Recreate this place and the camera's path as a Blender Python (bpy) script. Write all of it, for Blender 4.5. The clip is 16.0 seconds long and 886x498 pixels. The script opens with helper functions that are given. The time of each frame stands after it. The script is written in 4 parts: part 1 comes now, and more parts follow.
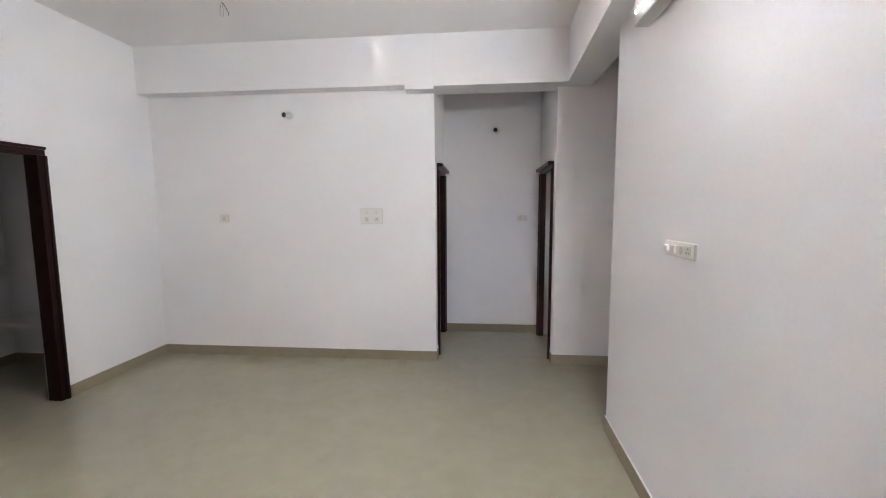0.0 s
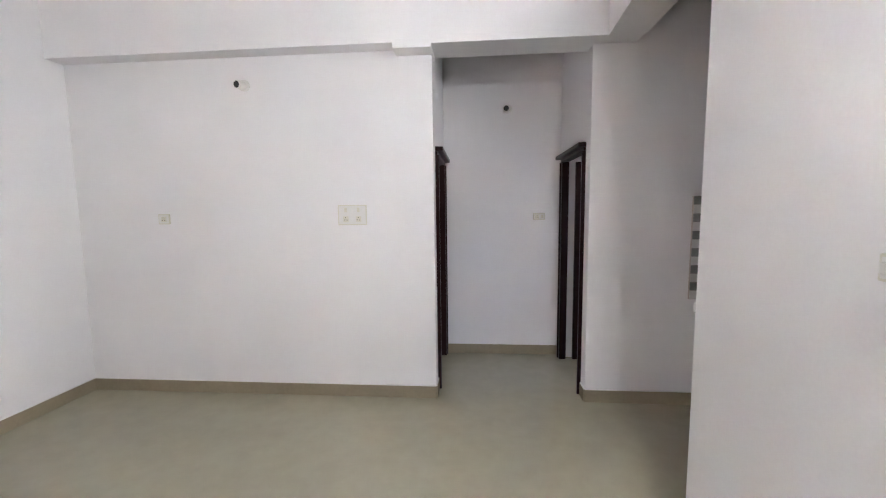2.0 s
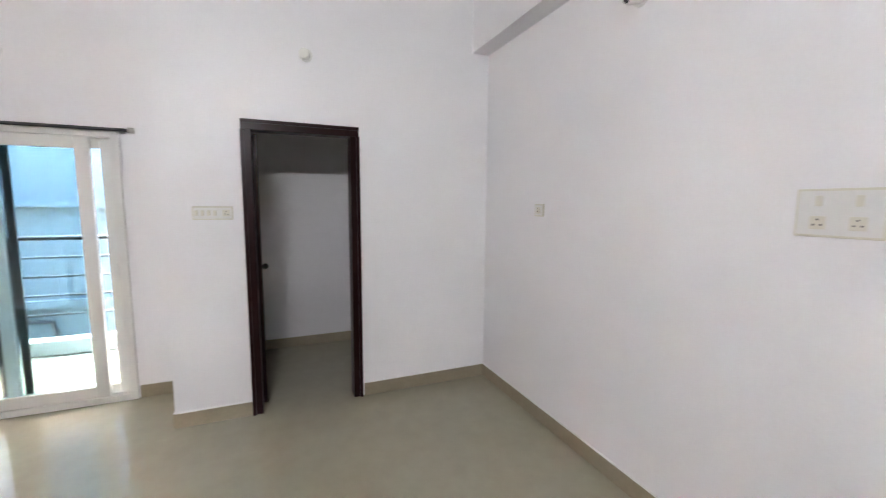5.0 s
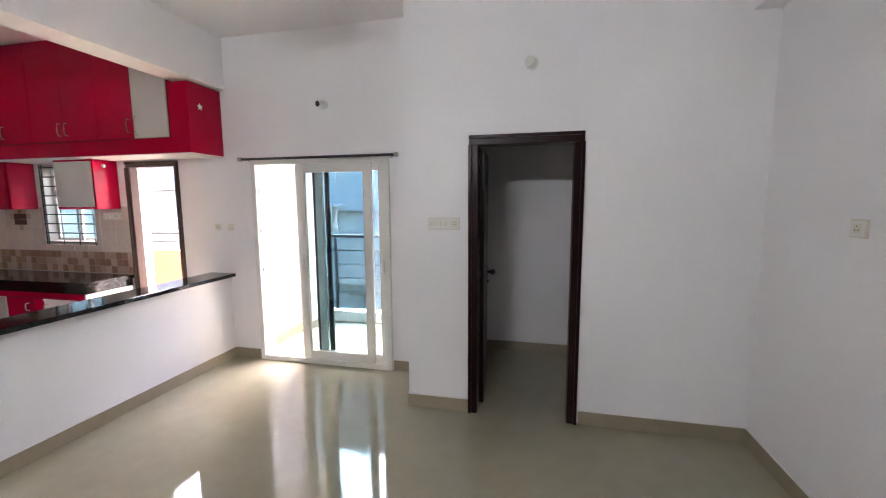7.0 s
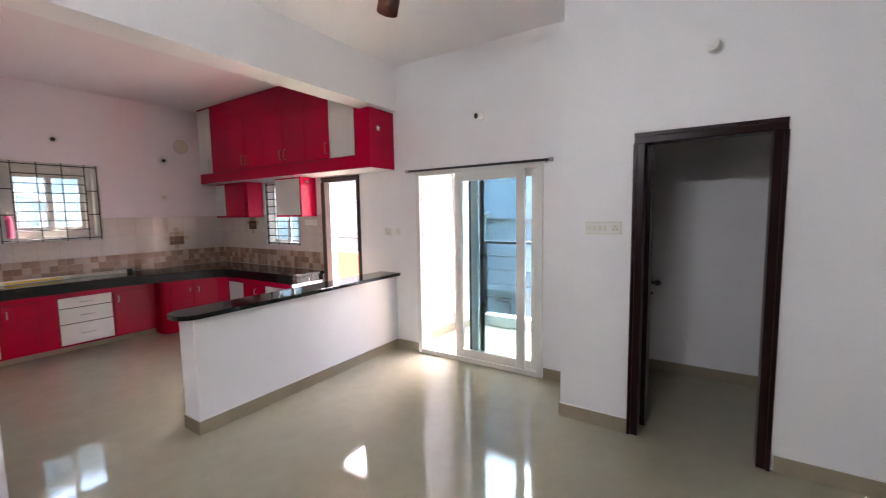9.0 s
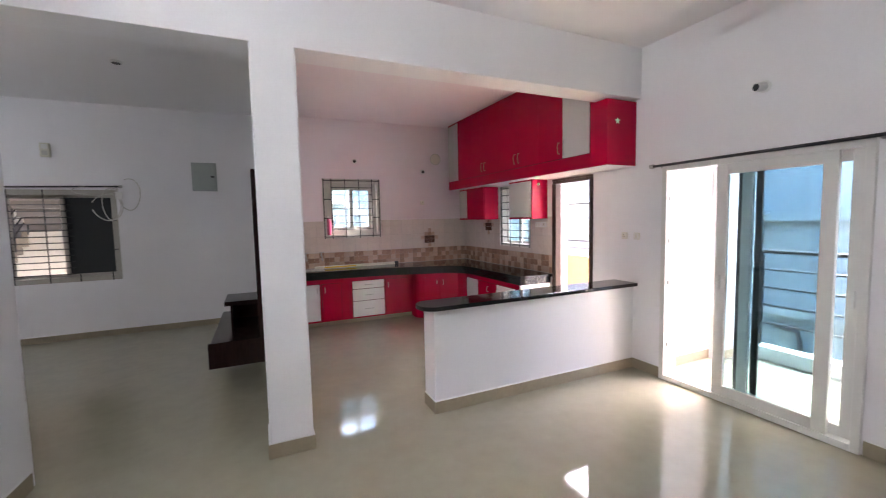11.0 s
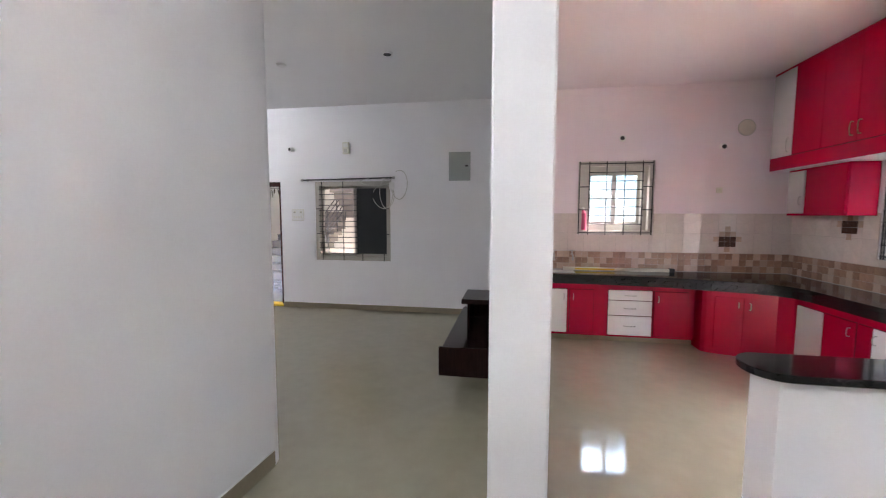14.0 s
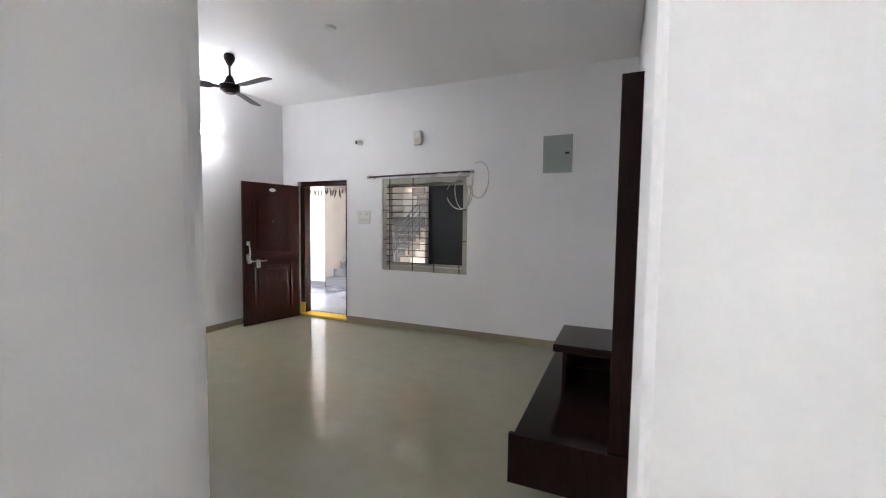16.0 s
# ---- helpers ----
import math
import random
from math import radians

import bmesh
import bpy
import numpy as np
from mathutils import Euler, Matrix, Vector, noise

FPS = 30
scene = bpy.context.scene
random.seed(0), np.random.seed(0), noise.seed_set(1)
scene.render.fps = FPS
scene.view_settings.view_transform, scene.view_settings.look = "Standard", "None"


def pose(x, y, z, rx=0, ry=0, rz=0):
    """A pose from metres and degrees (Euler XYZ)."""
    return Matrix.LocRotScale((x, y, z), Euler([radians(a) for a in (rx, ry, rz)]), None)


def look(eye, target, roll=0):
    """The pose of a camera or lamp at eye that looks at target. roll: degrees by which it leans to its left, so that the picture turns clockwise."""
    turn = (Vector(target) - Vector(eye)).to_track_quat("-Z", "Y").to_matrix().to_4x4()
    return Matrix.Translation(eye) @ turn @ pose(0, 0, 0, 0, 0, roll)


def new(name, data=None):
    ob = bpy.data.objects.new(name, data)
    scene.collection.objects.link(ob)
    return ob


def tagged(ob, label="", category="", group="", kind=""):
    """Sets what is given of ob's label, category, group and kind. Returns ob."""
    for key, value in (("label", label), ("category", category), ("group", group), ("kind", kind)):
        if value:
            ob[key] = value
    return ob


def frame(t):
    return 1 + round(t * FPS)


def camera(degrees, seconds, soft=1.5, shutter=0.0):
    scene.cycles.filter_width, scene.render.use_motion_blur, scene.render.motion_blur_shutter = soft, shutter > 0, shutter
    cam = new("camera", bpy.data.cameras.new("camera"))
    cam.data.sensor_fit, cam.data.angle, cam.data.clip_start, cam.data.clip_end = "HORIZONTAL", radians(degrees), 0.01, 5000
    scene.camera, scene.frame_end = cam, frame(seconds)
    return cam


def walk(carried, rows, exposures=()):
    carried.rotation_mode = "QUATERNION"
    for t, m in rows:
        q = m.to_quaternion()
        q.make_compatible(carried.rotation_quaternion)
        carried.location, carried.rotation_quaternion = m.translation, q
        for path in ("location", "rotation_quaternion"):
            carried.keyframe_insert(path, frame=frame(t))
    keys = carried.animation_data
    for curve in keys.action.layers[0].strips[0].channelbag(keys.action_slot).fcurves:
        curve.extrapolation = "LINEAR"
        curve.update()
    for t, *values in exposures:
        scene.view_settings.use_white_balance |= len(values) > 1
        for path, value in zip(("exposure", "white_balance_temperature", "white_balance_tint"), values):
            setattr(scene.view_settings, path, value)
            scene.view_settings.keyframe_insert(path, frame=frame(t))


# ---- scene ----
cam = camera(95.7, 16.0, soft=1.1, shutter=0.25)
PATH = [
    (0, (0.079, -0.08, 1.591), (-0.106, 1.902, 1.393), -0.3),
    (0.5, (0.091, 0.159, 1.564), (-0.094, 2.143, 1.387), -0.3),
    (1, (0.073, 0.37, 1.557), (-0.116, 2.351, 1.36), -0.5),
    (1.5, (-0.013, 0.614, 1.57), (-0.184, 2.598, 1.385), -0.5),
    (2, (-0.05, 0.823, 1.566), (-0.213, 2.807, 1.364), -0.7),
    (2.5, (-0.022, 1.132, 1.583), (-0.245, 3.109, 1.383), -0.6),
    (3, (-0.064, 1.415, 1.565), (-0.52, 3.349, 1.339), -0.7),
    (3.5, (-0.185, 1.716, 1.556), (-0.979, 3.539, 1.341), -0.8),
    (4, (-0.258, 1.956, 1.564), (-1.46, 3.538, 1.336), -0.4),
    (4.5, (-0.259, 2.202, 1.549), (-1.835, 3.415, 1.337), 0.0),
    (5, (-0.329, 2.299, 1.543), (-2.162, 3.067, 1.319), 0.4),
    (5.2, (-0.378, 2.362, 1.578), (-2.284, 2.914, 1.33), 0.0),
    (7.3, (-0.49, 2.578, 1.634), (-2.411, 2.066, 1.411), -0.2),
    (7.5, (-0.465, 2.563, 1.634), (-2.373, 2.004, 1.418), -0.2),
    (8, (-0.431, 2.544, 1.605), (-2.291, 1.831, 1.421), -0.3),
    (8.5, (-0.416, 2.533, 1.599), (-2.198, 1.642, 1.423), -0.6),
    (9, (-0.407, 2.521, 1.595), (-2.074, 1.431, 1.416), -0.9),
    (9.5, (-0.422, 2.458, 1.586), (-1.925, 1.15, 1.407), -1.2),
    (9.7, (-0.433, 2.421, 1.587), (-1.86, 1.031, 1.41), -1.4),
    (11.8, (-0.595, 2.436, 1.619), (-1.043, 0.493, 1.474), -0.4),
    (12, (-0.612, 2.443, 1.611), (-0.974, 0.481, 1.465), -0.2),
    (12.5, (-0.625, 2.328, 1.593), (-0.779, 0.34, 1.436), -0.0),
    (13, (-0.595, 2.025, 1.589), (-0.56, 0.033, 1.418), 0.0),
    (13.5, (-0.603, 1.759, 1.573), (-0.402, -0.222, 1.394), -0.0),
    (14, (-0.623, 1.391, 1.571), (-0.282, -0.572, 1.404), 0.1),
    (14.5, (-0.594, 1.04, 1.539), (-0.123, -0.898, 1.381), 0.2),
    (15, (-0.544, 0.662, 1.533), (0.065, -1.239, 1.379), 0.4),
    (15.5, (-0.534, 0.342, 1.505), (0.193, -1.521, 1.371), 0.9),
    (16, (-0.487, 0.073, 1.484), (0.313, -1.759, 1.361), 0.7),
]
EXPOSURE = [(0, 6.2, 6700, 21), (2.5, 6.5, 6700, 21), (3.5, 6.65, 6750, 21), (5.0, 6.25, 6650, 21), (7.5, 5.65, 6700, 22), (9.0, 5.7, 6650, 23), (12.5, 5.8, 6500, 23), (13.5, 6.0, 6550, 22), (14.5, 6.25, 6600, 22), (16.0, 6.25, 6650, 19)]
walk(cam, [(t, look(eye, target, roll)) for t, eye, target, roll in PATH], EXPOSURE)

# ---- light ----
world = bpy.data.worlds.new("sky")
scene.world = world
world.use_nodes = True
wn = world.node_tree.nodes
sky = wn.new("ShaderNodeTexSky")
sky.sky_type, sky.sun_disc = "NISHITA", False
sky.sun_elevation, sky.sun_rotation = radians(64), radians(248)
sky.air_density, sky.dust_density, sky.ozone_density = 0.8, 5.0, 0.0
wn["Background"].inputs["Strength"].default_value = 0.15
world.node_tree.links.new(sky.outputs["Color"], wn["Background"].inputs["Color"])
sun = new("sun", bpy.data.lights.new("sun", "SUN"))
sun.data.energy, sun.data.angle, sun.data.color = 0.75, radians(10), (1.0, 0.97, 0.93)
sun.matrix_world = look((-8.9, -3.6, 19.8), (0, 0, 0))


# ---- materials ----
def material(name, color, rough=0.5, metal=0.0, vary=0.06, scale=6.0, fine=60.0, bump=0.05, second=None, random_part=0.0, spec=0.5, coat=0.0):
    """A procedural surface: a base colour with broad and fine variation, relief and uneven gloss."""
    m = bpy.data.materials.new(name)
    m.use_nodes = True
    n, l = m.node_tree.nodes, m.node_tree.links
    b = n["Principled BSDF"]
    co = n.new("ShaderNodeTexCoord")
    broad, grain = n.new("ShaderNodeTexNoise"), n.new("ShaderNodeTexNoise")
    broad.inputs["Scale"].default_value, broad.inputs["Detail"].default_value = scale, 4
    grain.inputs["Scale"].default_value, grain.inputs["Detail"].default_value = fine, 6
    for t in (broad, grain):
        l.new(co.outputs["Object"], t.inputs["Vector"])
    mixed = n.new("ShaderNodeMix")
    mixed.data_type = "RGBA"
    a = [max(0, c * (1 - vary)) for c in color]
    e = list(second) if second else [min(1, c * (1 + vary)) for c in color]
    mixed.inputs[6].default_value, mixed.inputs[7].default_value = (*a, 1), (*e, 1)
    add = n.new("ShaderNodeMath")
    add.operation = "ADD"
    half = n.new("ShaderNodeMath")
    half.operation, half.inputs[1].default_value = "MULTIPLY", 0.5
    l.new(broad.outputs["Fac"], add.inputs[0])
    l.new(grain.outputs["Fac"], add.inputs[1])
    l.new(add.outputs[0], half.inputs[0])
    ramp = n.new("ShaderNodeMapRange")
    ramp.inputs[1].default_value, ramp.inputs[2].default_value = 0.3, 0.7
    l.new(half.outputs[0], ramp.inputs[0])
    l.new(ramp.outputs[0], mixed.inputs[0])
    out = mixed.outputs[2]
    if random_part:
        info, hsv, mr = n.new("ShaderNodeObjectInfo"), n.new("ShaderNodeHueSaturation"), n.new("ShaderNodeMapRange")
        mr.inputs[3].default_value, mr.inputs[4].default_value = 1 - random_part, 1 + random_part
        l.new(info.outputs["Random"], mr.inputs[0])
        l.new(mr.outputs[0], hsv.inputs["Value"])
        l.new(out, hsv.inputs["Color"])
        out = hsv.outputs[0]
    l.new(out, b.inputs["Base Color"])
    rr = n.new("ShaderNodeMapRange")
    rr.inputs[3].default_value, rr.inputs[4].default_value = rough * 0.85, min(1, rough * 1.15)
    l.new(broad.outputs["Fac"], rr.inputs[0])
    l.new(rr.outputs[0], b.inputs["Roughness"])
    b.inputs["Metallic"].default_value = metal
    b.inputs["Specular IOR Level"].default_value = spec
    b.inputs["Coat Weight"].default_value = coat
    b.inputs["Coat Roughness"].default_value = 0.08
    if bump:
        bp = n.new("ShaderNodeBump")
        bp.inputs["Strength"].default_value, bp.inputs["Distance"].default_value = bump, 0.004
        l.new(grain.outputs["Fac"], bp.inputs["Height"])
        l.new(bp.outputs[0], b.inputs["Normal"])
    return m


def wood(name, dark, light, rough=0.3, along=2):
    """Stained wood with grain along one axis."""
    m = material(name, dark, rough, second=light, bump=0.0, scale=3, spec=0.14)
    n, l = m.node_tree.nodes, m.node_tree.links
    mp = n.new("ShaderNodeMapping")
    s = [14.0, 14.0, 14.0]
    s[along] = 1.0
    mp.inputs["Scale"].default_value = s
    co = [x for x in n if x.type == "TEX_COORD"][0]
    l.new(co.outputs["Object"], mp.inputs["Vector"])
    for t in [x for x in n if x.type == "TEX_NOISE"]:
        l.new(mp.outputs[0], t.inputs["Vector"])
    [x for x in n if x.type == "TEX_NOISE"][1].inputs["Scale"].default_value = 12
    return m


def glass_material(name, color, rough=0.0):
    m = bpy.data.materials.new(name)
    m.use_nodes = True
    b = m.node_tree.nodes["Principled BSDF"]
    b.inputs["Base Color"].default_value = (*color, 1)
    b.inputs["Transmission Weight"].default_value = 1
    b.inputs["Roughness"].default_value = rough
    b.inputs["IOR"].default_value = 1.45
    return m


def emitter(name, color, strength):
    m = bpy.data.materials.new(name)
    m.use_nodes = True
    b = m.node_tree.nodes["Principled BSDF"]
    b.inputs["Base Color"].default_value = (*color, 1)
    b.inputs["Emission Color"].default_value = (*color, 1)
    b.inputs["Emission Strength"].default_value = strength
    return m


PAINT = material("wall_paint", (0.86, 0.845, 0.85), 0.55, vary=0.025, scale=1.2, fine=90, bump=0.06)
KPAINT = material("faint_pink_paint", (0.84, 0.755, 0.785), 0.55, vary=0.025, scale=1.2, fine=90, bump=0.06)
CEIL = material("ceiling_paint", (0.86, 0.845, 0.84), 0.7, vary=0.02, scale=1.0, fine=90, bump=0.05)
FLOOR = material("vitrified_floor", (0.342, 0.314, 0.229), 0.06, vary=0.07, scale=4.0, fine=9, bump=0.012, spec=0.6)
SKIRT = material("skirting_tile", (0.33, 0.28, 0.195), 0.25, vary=0.08, scale=4, fine=40, bump=0.0)
DARKWOOD = wood("dark_wood", (0.016, 0.0045, 0.005), (0.026, 0.008, 0.008), 0.3)
DOORWOOD = wood("door_wood", (0.030, 0.0062, 0.005), (0.056, 0.013, 0.009), 0.09)
DOORWOOD.node_tree.nodes["Principled BSDF"].inputs["Specular IOR Level"].default_value = 0.4
# kitchen door frame wood, with the sky's light on it put into the colour
SKYLITWOOD = wood("skylit_wood", (0.075, 0.05, 0.042), (0.11, 0.078, 0.066), 0.35)
WENGE = wood("wenge_laminate", (0.012, 0.0045, 0.0045), (0.022, 0.009, 0.008), 0.14)
RED = material("red_laminate", (0.42, 0.001, 0.030), 0.22, vary=0.05, scale=2, fine=120, bump=0.0, spec=0.22)
# darkened red laminate: shade in the gaps between fronts, put into colour
GAPSHADE = material("red_gap_shade", (0.10, 0.002, 0.008), 0.6, vary=0.1, bump=0.0, spec=0.1)
GREY = material("pale_laminate", (0.56, 0.53, 0.51), 0.35, vary=0.05, scale=3, fine=80, bump=0.02)
WHITEL = material("white_laminate", (0.78, 0.76, 0.75), 0.3, vary=0.03, scale=3, fine=80, bump=0.01)
GRANITE = material("black_granite", (0.010, 0.010, 0.011), 0.08, vary=0.4, scale=40, fine=300, bump=0.0, second=(0.018, 0.017, 0.018), spec=0.35)
UPVC = material("white_upvc", (0.76, 0.75, 0.71), 0.35, vary=0.03, scale=5, fine=60, bump=0.01)
IRON = material("black_iron", (0.02, 0.02, 0.022), 0.45, vary=0.2, scale=10, fine=80)
STEEL = material("brushed_steel", (0.45, 0.44, 0.42), 0.3, metal=1.0, vary=0.05)
BRONZE = material("dull_bronze", (0.30, 0.19, 0.13), 0.35, metal=1.0, vary=0.08)
PLASTIC = material("cream_plastic", (0.72, 0.69, 0.585), 0.35, vary=0.03, bump=0.0)
WHITEP = material("white_plastic", (0.78, 0.77, 0.74), 0.35, vary=0.03, bump=0.0)
BEIGEP = material("beige_plastic", (0.68, 0.62, 0.53), 0.45, vary=0.06, scale=9, bump=0.0)
BLACK = material("black_plastic", (0.012, 0.012, 0.013), 0.5, vary=0.1, bump=0.0)
PINK = material("pink_plastic", (0.60, 0.09, 0.20), 0.35, vary=0.05, bump=0.0)
BOARD = material("grey_green_enamel", (0.34, 0.37, 0.35), 0.4, vary=0.05, bump=0.02)
RUBBER = material("dark_mesh", (0.015, 0.016, 0.018), 0.7, vary=0.2, fine=300)
SASHGREY = material("grey_brown_sash", (0.42, 0.39, 0.34), 0.5, vary=0.12, scale=8, fine=80)
GREYSTONE = material("grey_stone_frame", (0.54, 0.52, 0.47), 0.5, vary=0.12, scale=8, fine=80)
TINT = glass_material("blue_tinted_glass", (0.43, 0.58, 0.615))
FROST = glass_material("frosted_glass", (0.38, 0.505, 0.52), 0.2)
PALEGLASS = glass_material("pale_tinted_glass", (0.50, 0.62, 0.63))
FACADE2 = material("weathered_white_facade", (0.14, 0.14, 0.134), 0.7, vary=0.1, scale=0.8, fine=20)
DULLPANE = material("shuttered_pane", (0.20, 0.23, 0.22), 0.4, vary=0.15, scale=3, fine=30)
CONCRETE = material("grey_concrete", (0.088, 0.078, 0.063), 0.7, vary=0.12, scale=3, fine=60, bump=0.2)
BALCONYWHITE = material("white_weather_paint", (0.56, 0.555, 0.545), 0.6, vary=0.04, scale=1.5, fine=70, bump=0.1)
BALCONYTILE = material("cream_balcony_tile", (0.31, 0.28, 0.23), 0.3, vary=0.06, scale=3, fine=40, bump=0.0)
CREAMWALL = material("cream_wall", (0.45, 0.43, 0.37), 0.7, vary=0.05, scale=2, fine=60, bump=0.1)
LANDING = material("landing_marble", (0.20, 0.192, 0.172), 0.2, vary=0.12, scale=3, fine=20, bump=0.0)
YELLOW = material("yellow_paint", (0.75, 0.50, 0.02), 0.5, vary=0.12, scale=14)
ORANGE = material("orange_paint", (0.21, 0.052, 0.011), 0.6, vary=0.07, scale=2)
OUTBLUE = material("pale_blue_facade", (0.135, 0.172, 0.18), 0.7, vary=0.05, scale=0.6)
OUTWHITE = material("white_facade", (0.30, 0.30, 0.29), 0.7, vary=0.05, scale=0.6)
OUTGREEN = material("pale_green_facade", (0.14, 0.19, 0.19), 0.7, vary=0.05, scale=0.6)
GROUNDM = material("ground_dust", (0.30, 0.27, 0.22), 0.9, vary=0.2, scale=0.4, bump=0.2)
TILEC = material("cream_tile", (0.68, 0.60, 0.545), 0.12, vary=0.06, scale=12, fine=45, bump=0.0, random_part=0.03)
MOSA = material("brown_mosaic", (0.37, 0.235, 0.17), 0.16, vary=0.18, scale=12, fine=70, bump=0.0, random_part=0.2)
MOSB = material("beige_mosaic", (0.54, 0.40, 0.31), 0.16, vary=0.1, scale=12, fine=70, bump=0.0, random_part=0.12)
MOSD = material("dark_brown_mosaic", (0.10, 0.05, 0.035), 0.16, vary=0.3, scale=20, fine=70, bump=0.0)
GROUT = material("tile_grout", (0.50, 0.44, 0.39), 0.8, vary=0.06)
CHKG = material("grey_mosaic", (0.20, 0.20, 0.20), 0.16, vary=0.15, scale=20, fine=90, bump=0.0, random_part=0.15)
CHKW = material("white_mosaic", (0.66, 0.66, 0.64), 0.16, vary=0.06, scale=20, fine=90, bump=0.0, random_part=0.06)
CERAMIC = material("white_ceramic", (0.80, 0.80, 0.80), 0.08, vary=0.01, bump=0.0)
LEAF = material("dry_mango_leaf", (0.05, 0.045, 0.02), 0.6, vary=0.4, scale=30)
TUBE_DIM = emitter("dim_tube_glow", (0.84, 0.95, 1.0), 2.2)
TUBE = emitter("tube_glow", (0.88, 0.98, 1.0), 8.5)


# ---- building helpers ----
def box(bm, x0, x1, y0, y1, z0, z1, bevel=0.0, seg=2):
    """Adds a box, with rounded edges if bevel is given."""
    g = bmesh.ops.create_cube(bm, size=1.0)
    v = g["verts"]
    for p in v:
        p.co = Vector(((x0 + x1) / 2 + p.co.x * (x1 - x0), (y0 + y1) / 2 + p.co.y * (y1 - y0), (z0 + z1) / 2 + p.co.z * (z1 - z0)))
    if bevel:
        edges = list({e for p in v for e in p.link_edges})
        bmesh.ops.bevel(bm, geom=edges, offset=bevel, segments=seg, affect="EDGES", profile=0.5)
    return bm


def rod(bm, a, b, r, n=10, r2=None):
    """Adds a round bar from a to b."""
    a, b = Vector(a), Vector(b)
    d = b - a
    m = Matrix.Translation((a + b) / 2) @ d.to_track_quat("Z", "Y").to_matrix().to_4x4()
    bmesh.ops.create_cone(bm, cap_ends=True, segments=n, radius1=r, radius2=r if r2 is None else r2, depth=d.length, matrix=m)
    return bm


def prism(bm, pts, z0, z1, bevel=0.0):
    """Adds an upright prism over a plan outline."""
    lo = [bm.verts.new((x, y, z0)) for x, y in pts]
    hi = [bm.verts.new((x, y, z1)) for x, y in pts]
    n = len(pts)
    bm.faces.new(lo[::-1])
    bm.faces.new(hi)
    for i in range(n):
        bm.faces.new((lo[i], lo[(i + 1) % n], hi[(i + 1) % n], hi[i]))
    bmesh.ops.recalc_face_normals(bm, faces=bm.faces)
    if bevel:
        es = [e for e in bm.edges if abs(e.verts[0].co.z - e.verts[1].co.z) < 1e-6]
        bmesh.ops.bevel(bm, geom=es, offset=bevel, segments=3, affect="EDGES", profile=0.5)
    return bm


def tube_path(bm, pts, r, n=8):
    """Adds a round bar along a line of points."""
    for a, b in zip(pts, pts[1:]):
        rod(bm, a, b, r, n)
    for p in pts[1:-1]:
        bmesh.ops.create_icosphere(bm, subdivisions=1, radius=r, matrix=Matrix.Translation(p))
    return bm


def B():
    return bmesh.new()


def part(name, bm, mat, parent=None, label="", smooth=False):
    """Links a bmesh as one mesh object, under a thing or a part if given."""
    me = bpy.data.meshes.new(name)
    bm.to_mesh(me)
    bm.free()
    me.materials.append(mat)
    if smooth:
        for p in me.polygons:
            p.use_smooth = True
    ob = new(name, me)
    if parent is not None:
        ob.parent = parent
        ob.matrix_parent_inverse = parent.matrix_world.inverted()
    if label:
        ob["label"] = label
    return ob


def thing(name, at, label, category, group="", kind=""):
    """An empty at a thing's base, that holds its parts."""
    e = new(name)
    e.empty_display_size = 0.05
    e.matrix_world = Matrix.Translation(at)
    bpy.context.view_layer.update()
    return tagged(e, label, category, group, kind)


def struct(name, bm, mat, label, category):
    return tagged(part(name, bm, mat), label, category, kind="structure")


def wall_boxes(axis, u0, u1, w0, w1, z0, z1, holes=()):
    """A straight wall along axis from u0 to u1, from w0 to w1 thick, with openings (ua, ub, za, zb) cut right through."""
    bm = B()

    def add(ua, ub, za, zb):
        if ub - ua > 1e-4 and zb - za > 1e-4:
            if axis == "x":
                box(bm, ua, ub, w0, w1, za, zb)
            else:
                box(bm, w0, w1, ua, ub, za, zb)
    u = u0
    for ua, ub, za, zb in sorted(holes):
        add(u, ua, z0, z1)
        add(ua, ub, z0, za)
        add(ua, ub, zb, z1)
        u = ub
    add(u, u1, z0, z1)
    return bm


# ---- structure ----
H, HL = 3.24, 3.33          # ceilings of dining and kitchen, and of the living room
WX, DX = -4.05, -3.43       # the balcony side, and the store room's wall
NY, KY, LY = 4.0, -4.29, -4.87
BY = -0.46                  # the line of the beam and the pillar

struct("floor", box(B(), -5.05, 4.75, -5.07, 5.3, -0.12, 0.0), FLOOR, "polished beige vitrified tile floor with soft reflections", "floor")
struct("wall_north", box(B(), DX, -0.38, NY, NY + 0.15, 0, H), PAINT, "white painted plaster wall with beige skirting", "wall")
struct("wall_wash", box(B(), 0.82, 2.55, NY, NY + 0.13, 0, H), PAINT, "white painted wall behind the wash basin", "wall")
struct("wall_corridor_end", box(B(), -2.2, 2.6, 5.06, 5.22, 0, H), PAINT, "white painted wall at the end of the passage", "wall")
struct("wall_corridor_west", wall_boxes("y", NY + 0.15, 5.07, -0.53, -0.38, 0, H, [(4.22, 4.98, 0, 2.05)]), PAINT, "white painted passage wall with a doorway", "wall")
struct("wall_corridor_east", wall_boxes("y", NY + 0.13, 5.07, 0.82, 0.95, 0, H, [(4.20, 4.98, 0, 2.05)]), PAINT, "white painted passage wall with a doorway", "wall")
struct("wall_bedroom_west", box(B(), -2.2, -2.05, 4.15, 5.07, 0, H), PAINT, "plain white wall of the next room", "wall")
struct("wall_bedroom_east", wall_boxes("y", 4.13, 5.07, 2.45, 2.6, 0, H, [(4.35, 4.65, 1.2, 1.9)]), PAINT, "plain white wall of the next room with a small window opening", "wall")
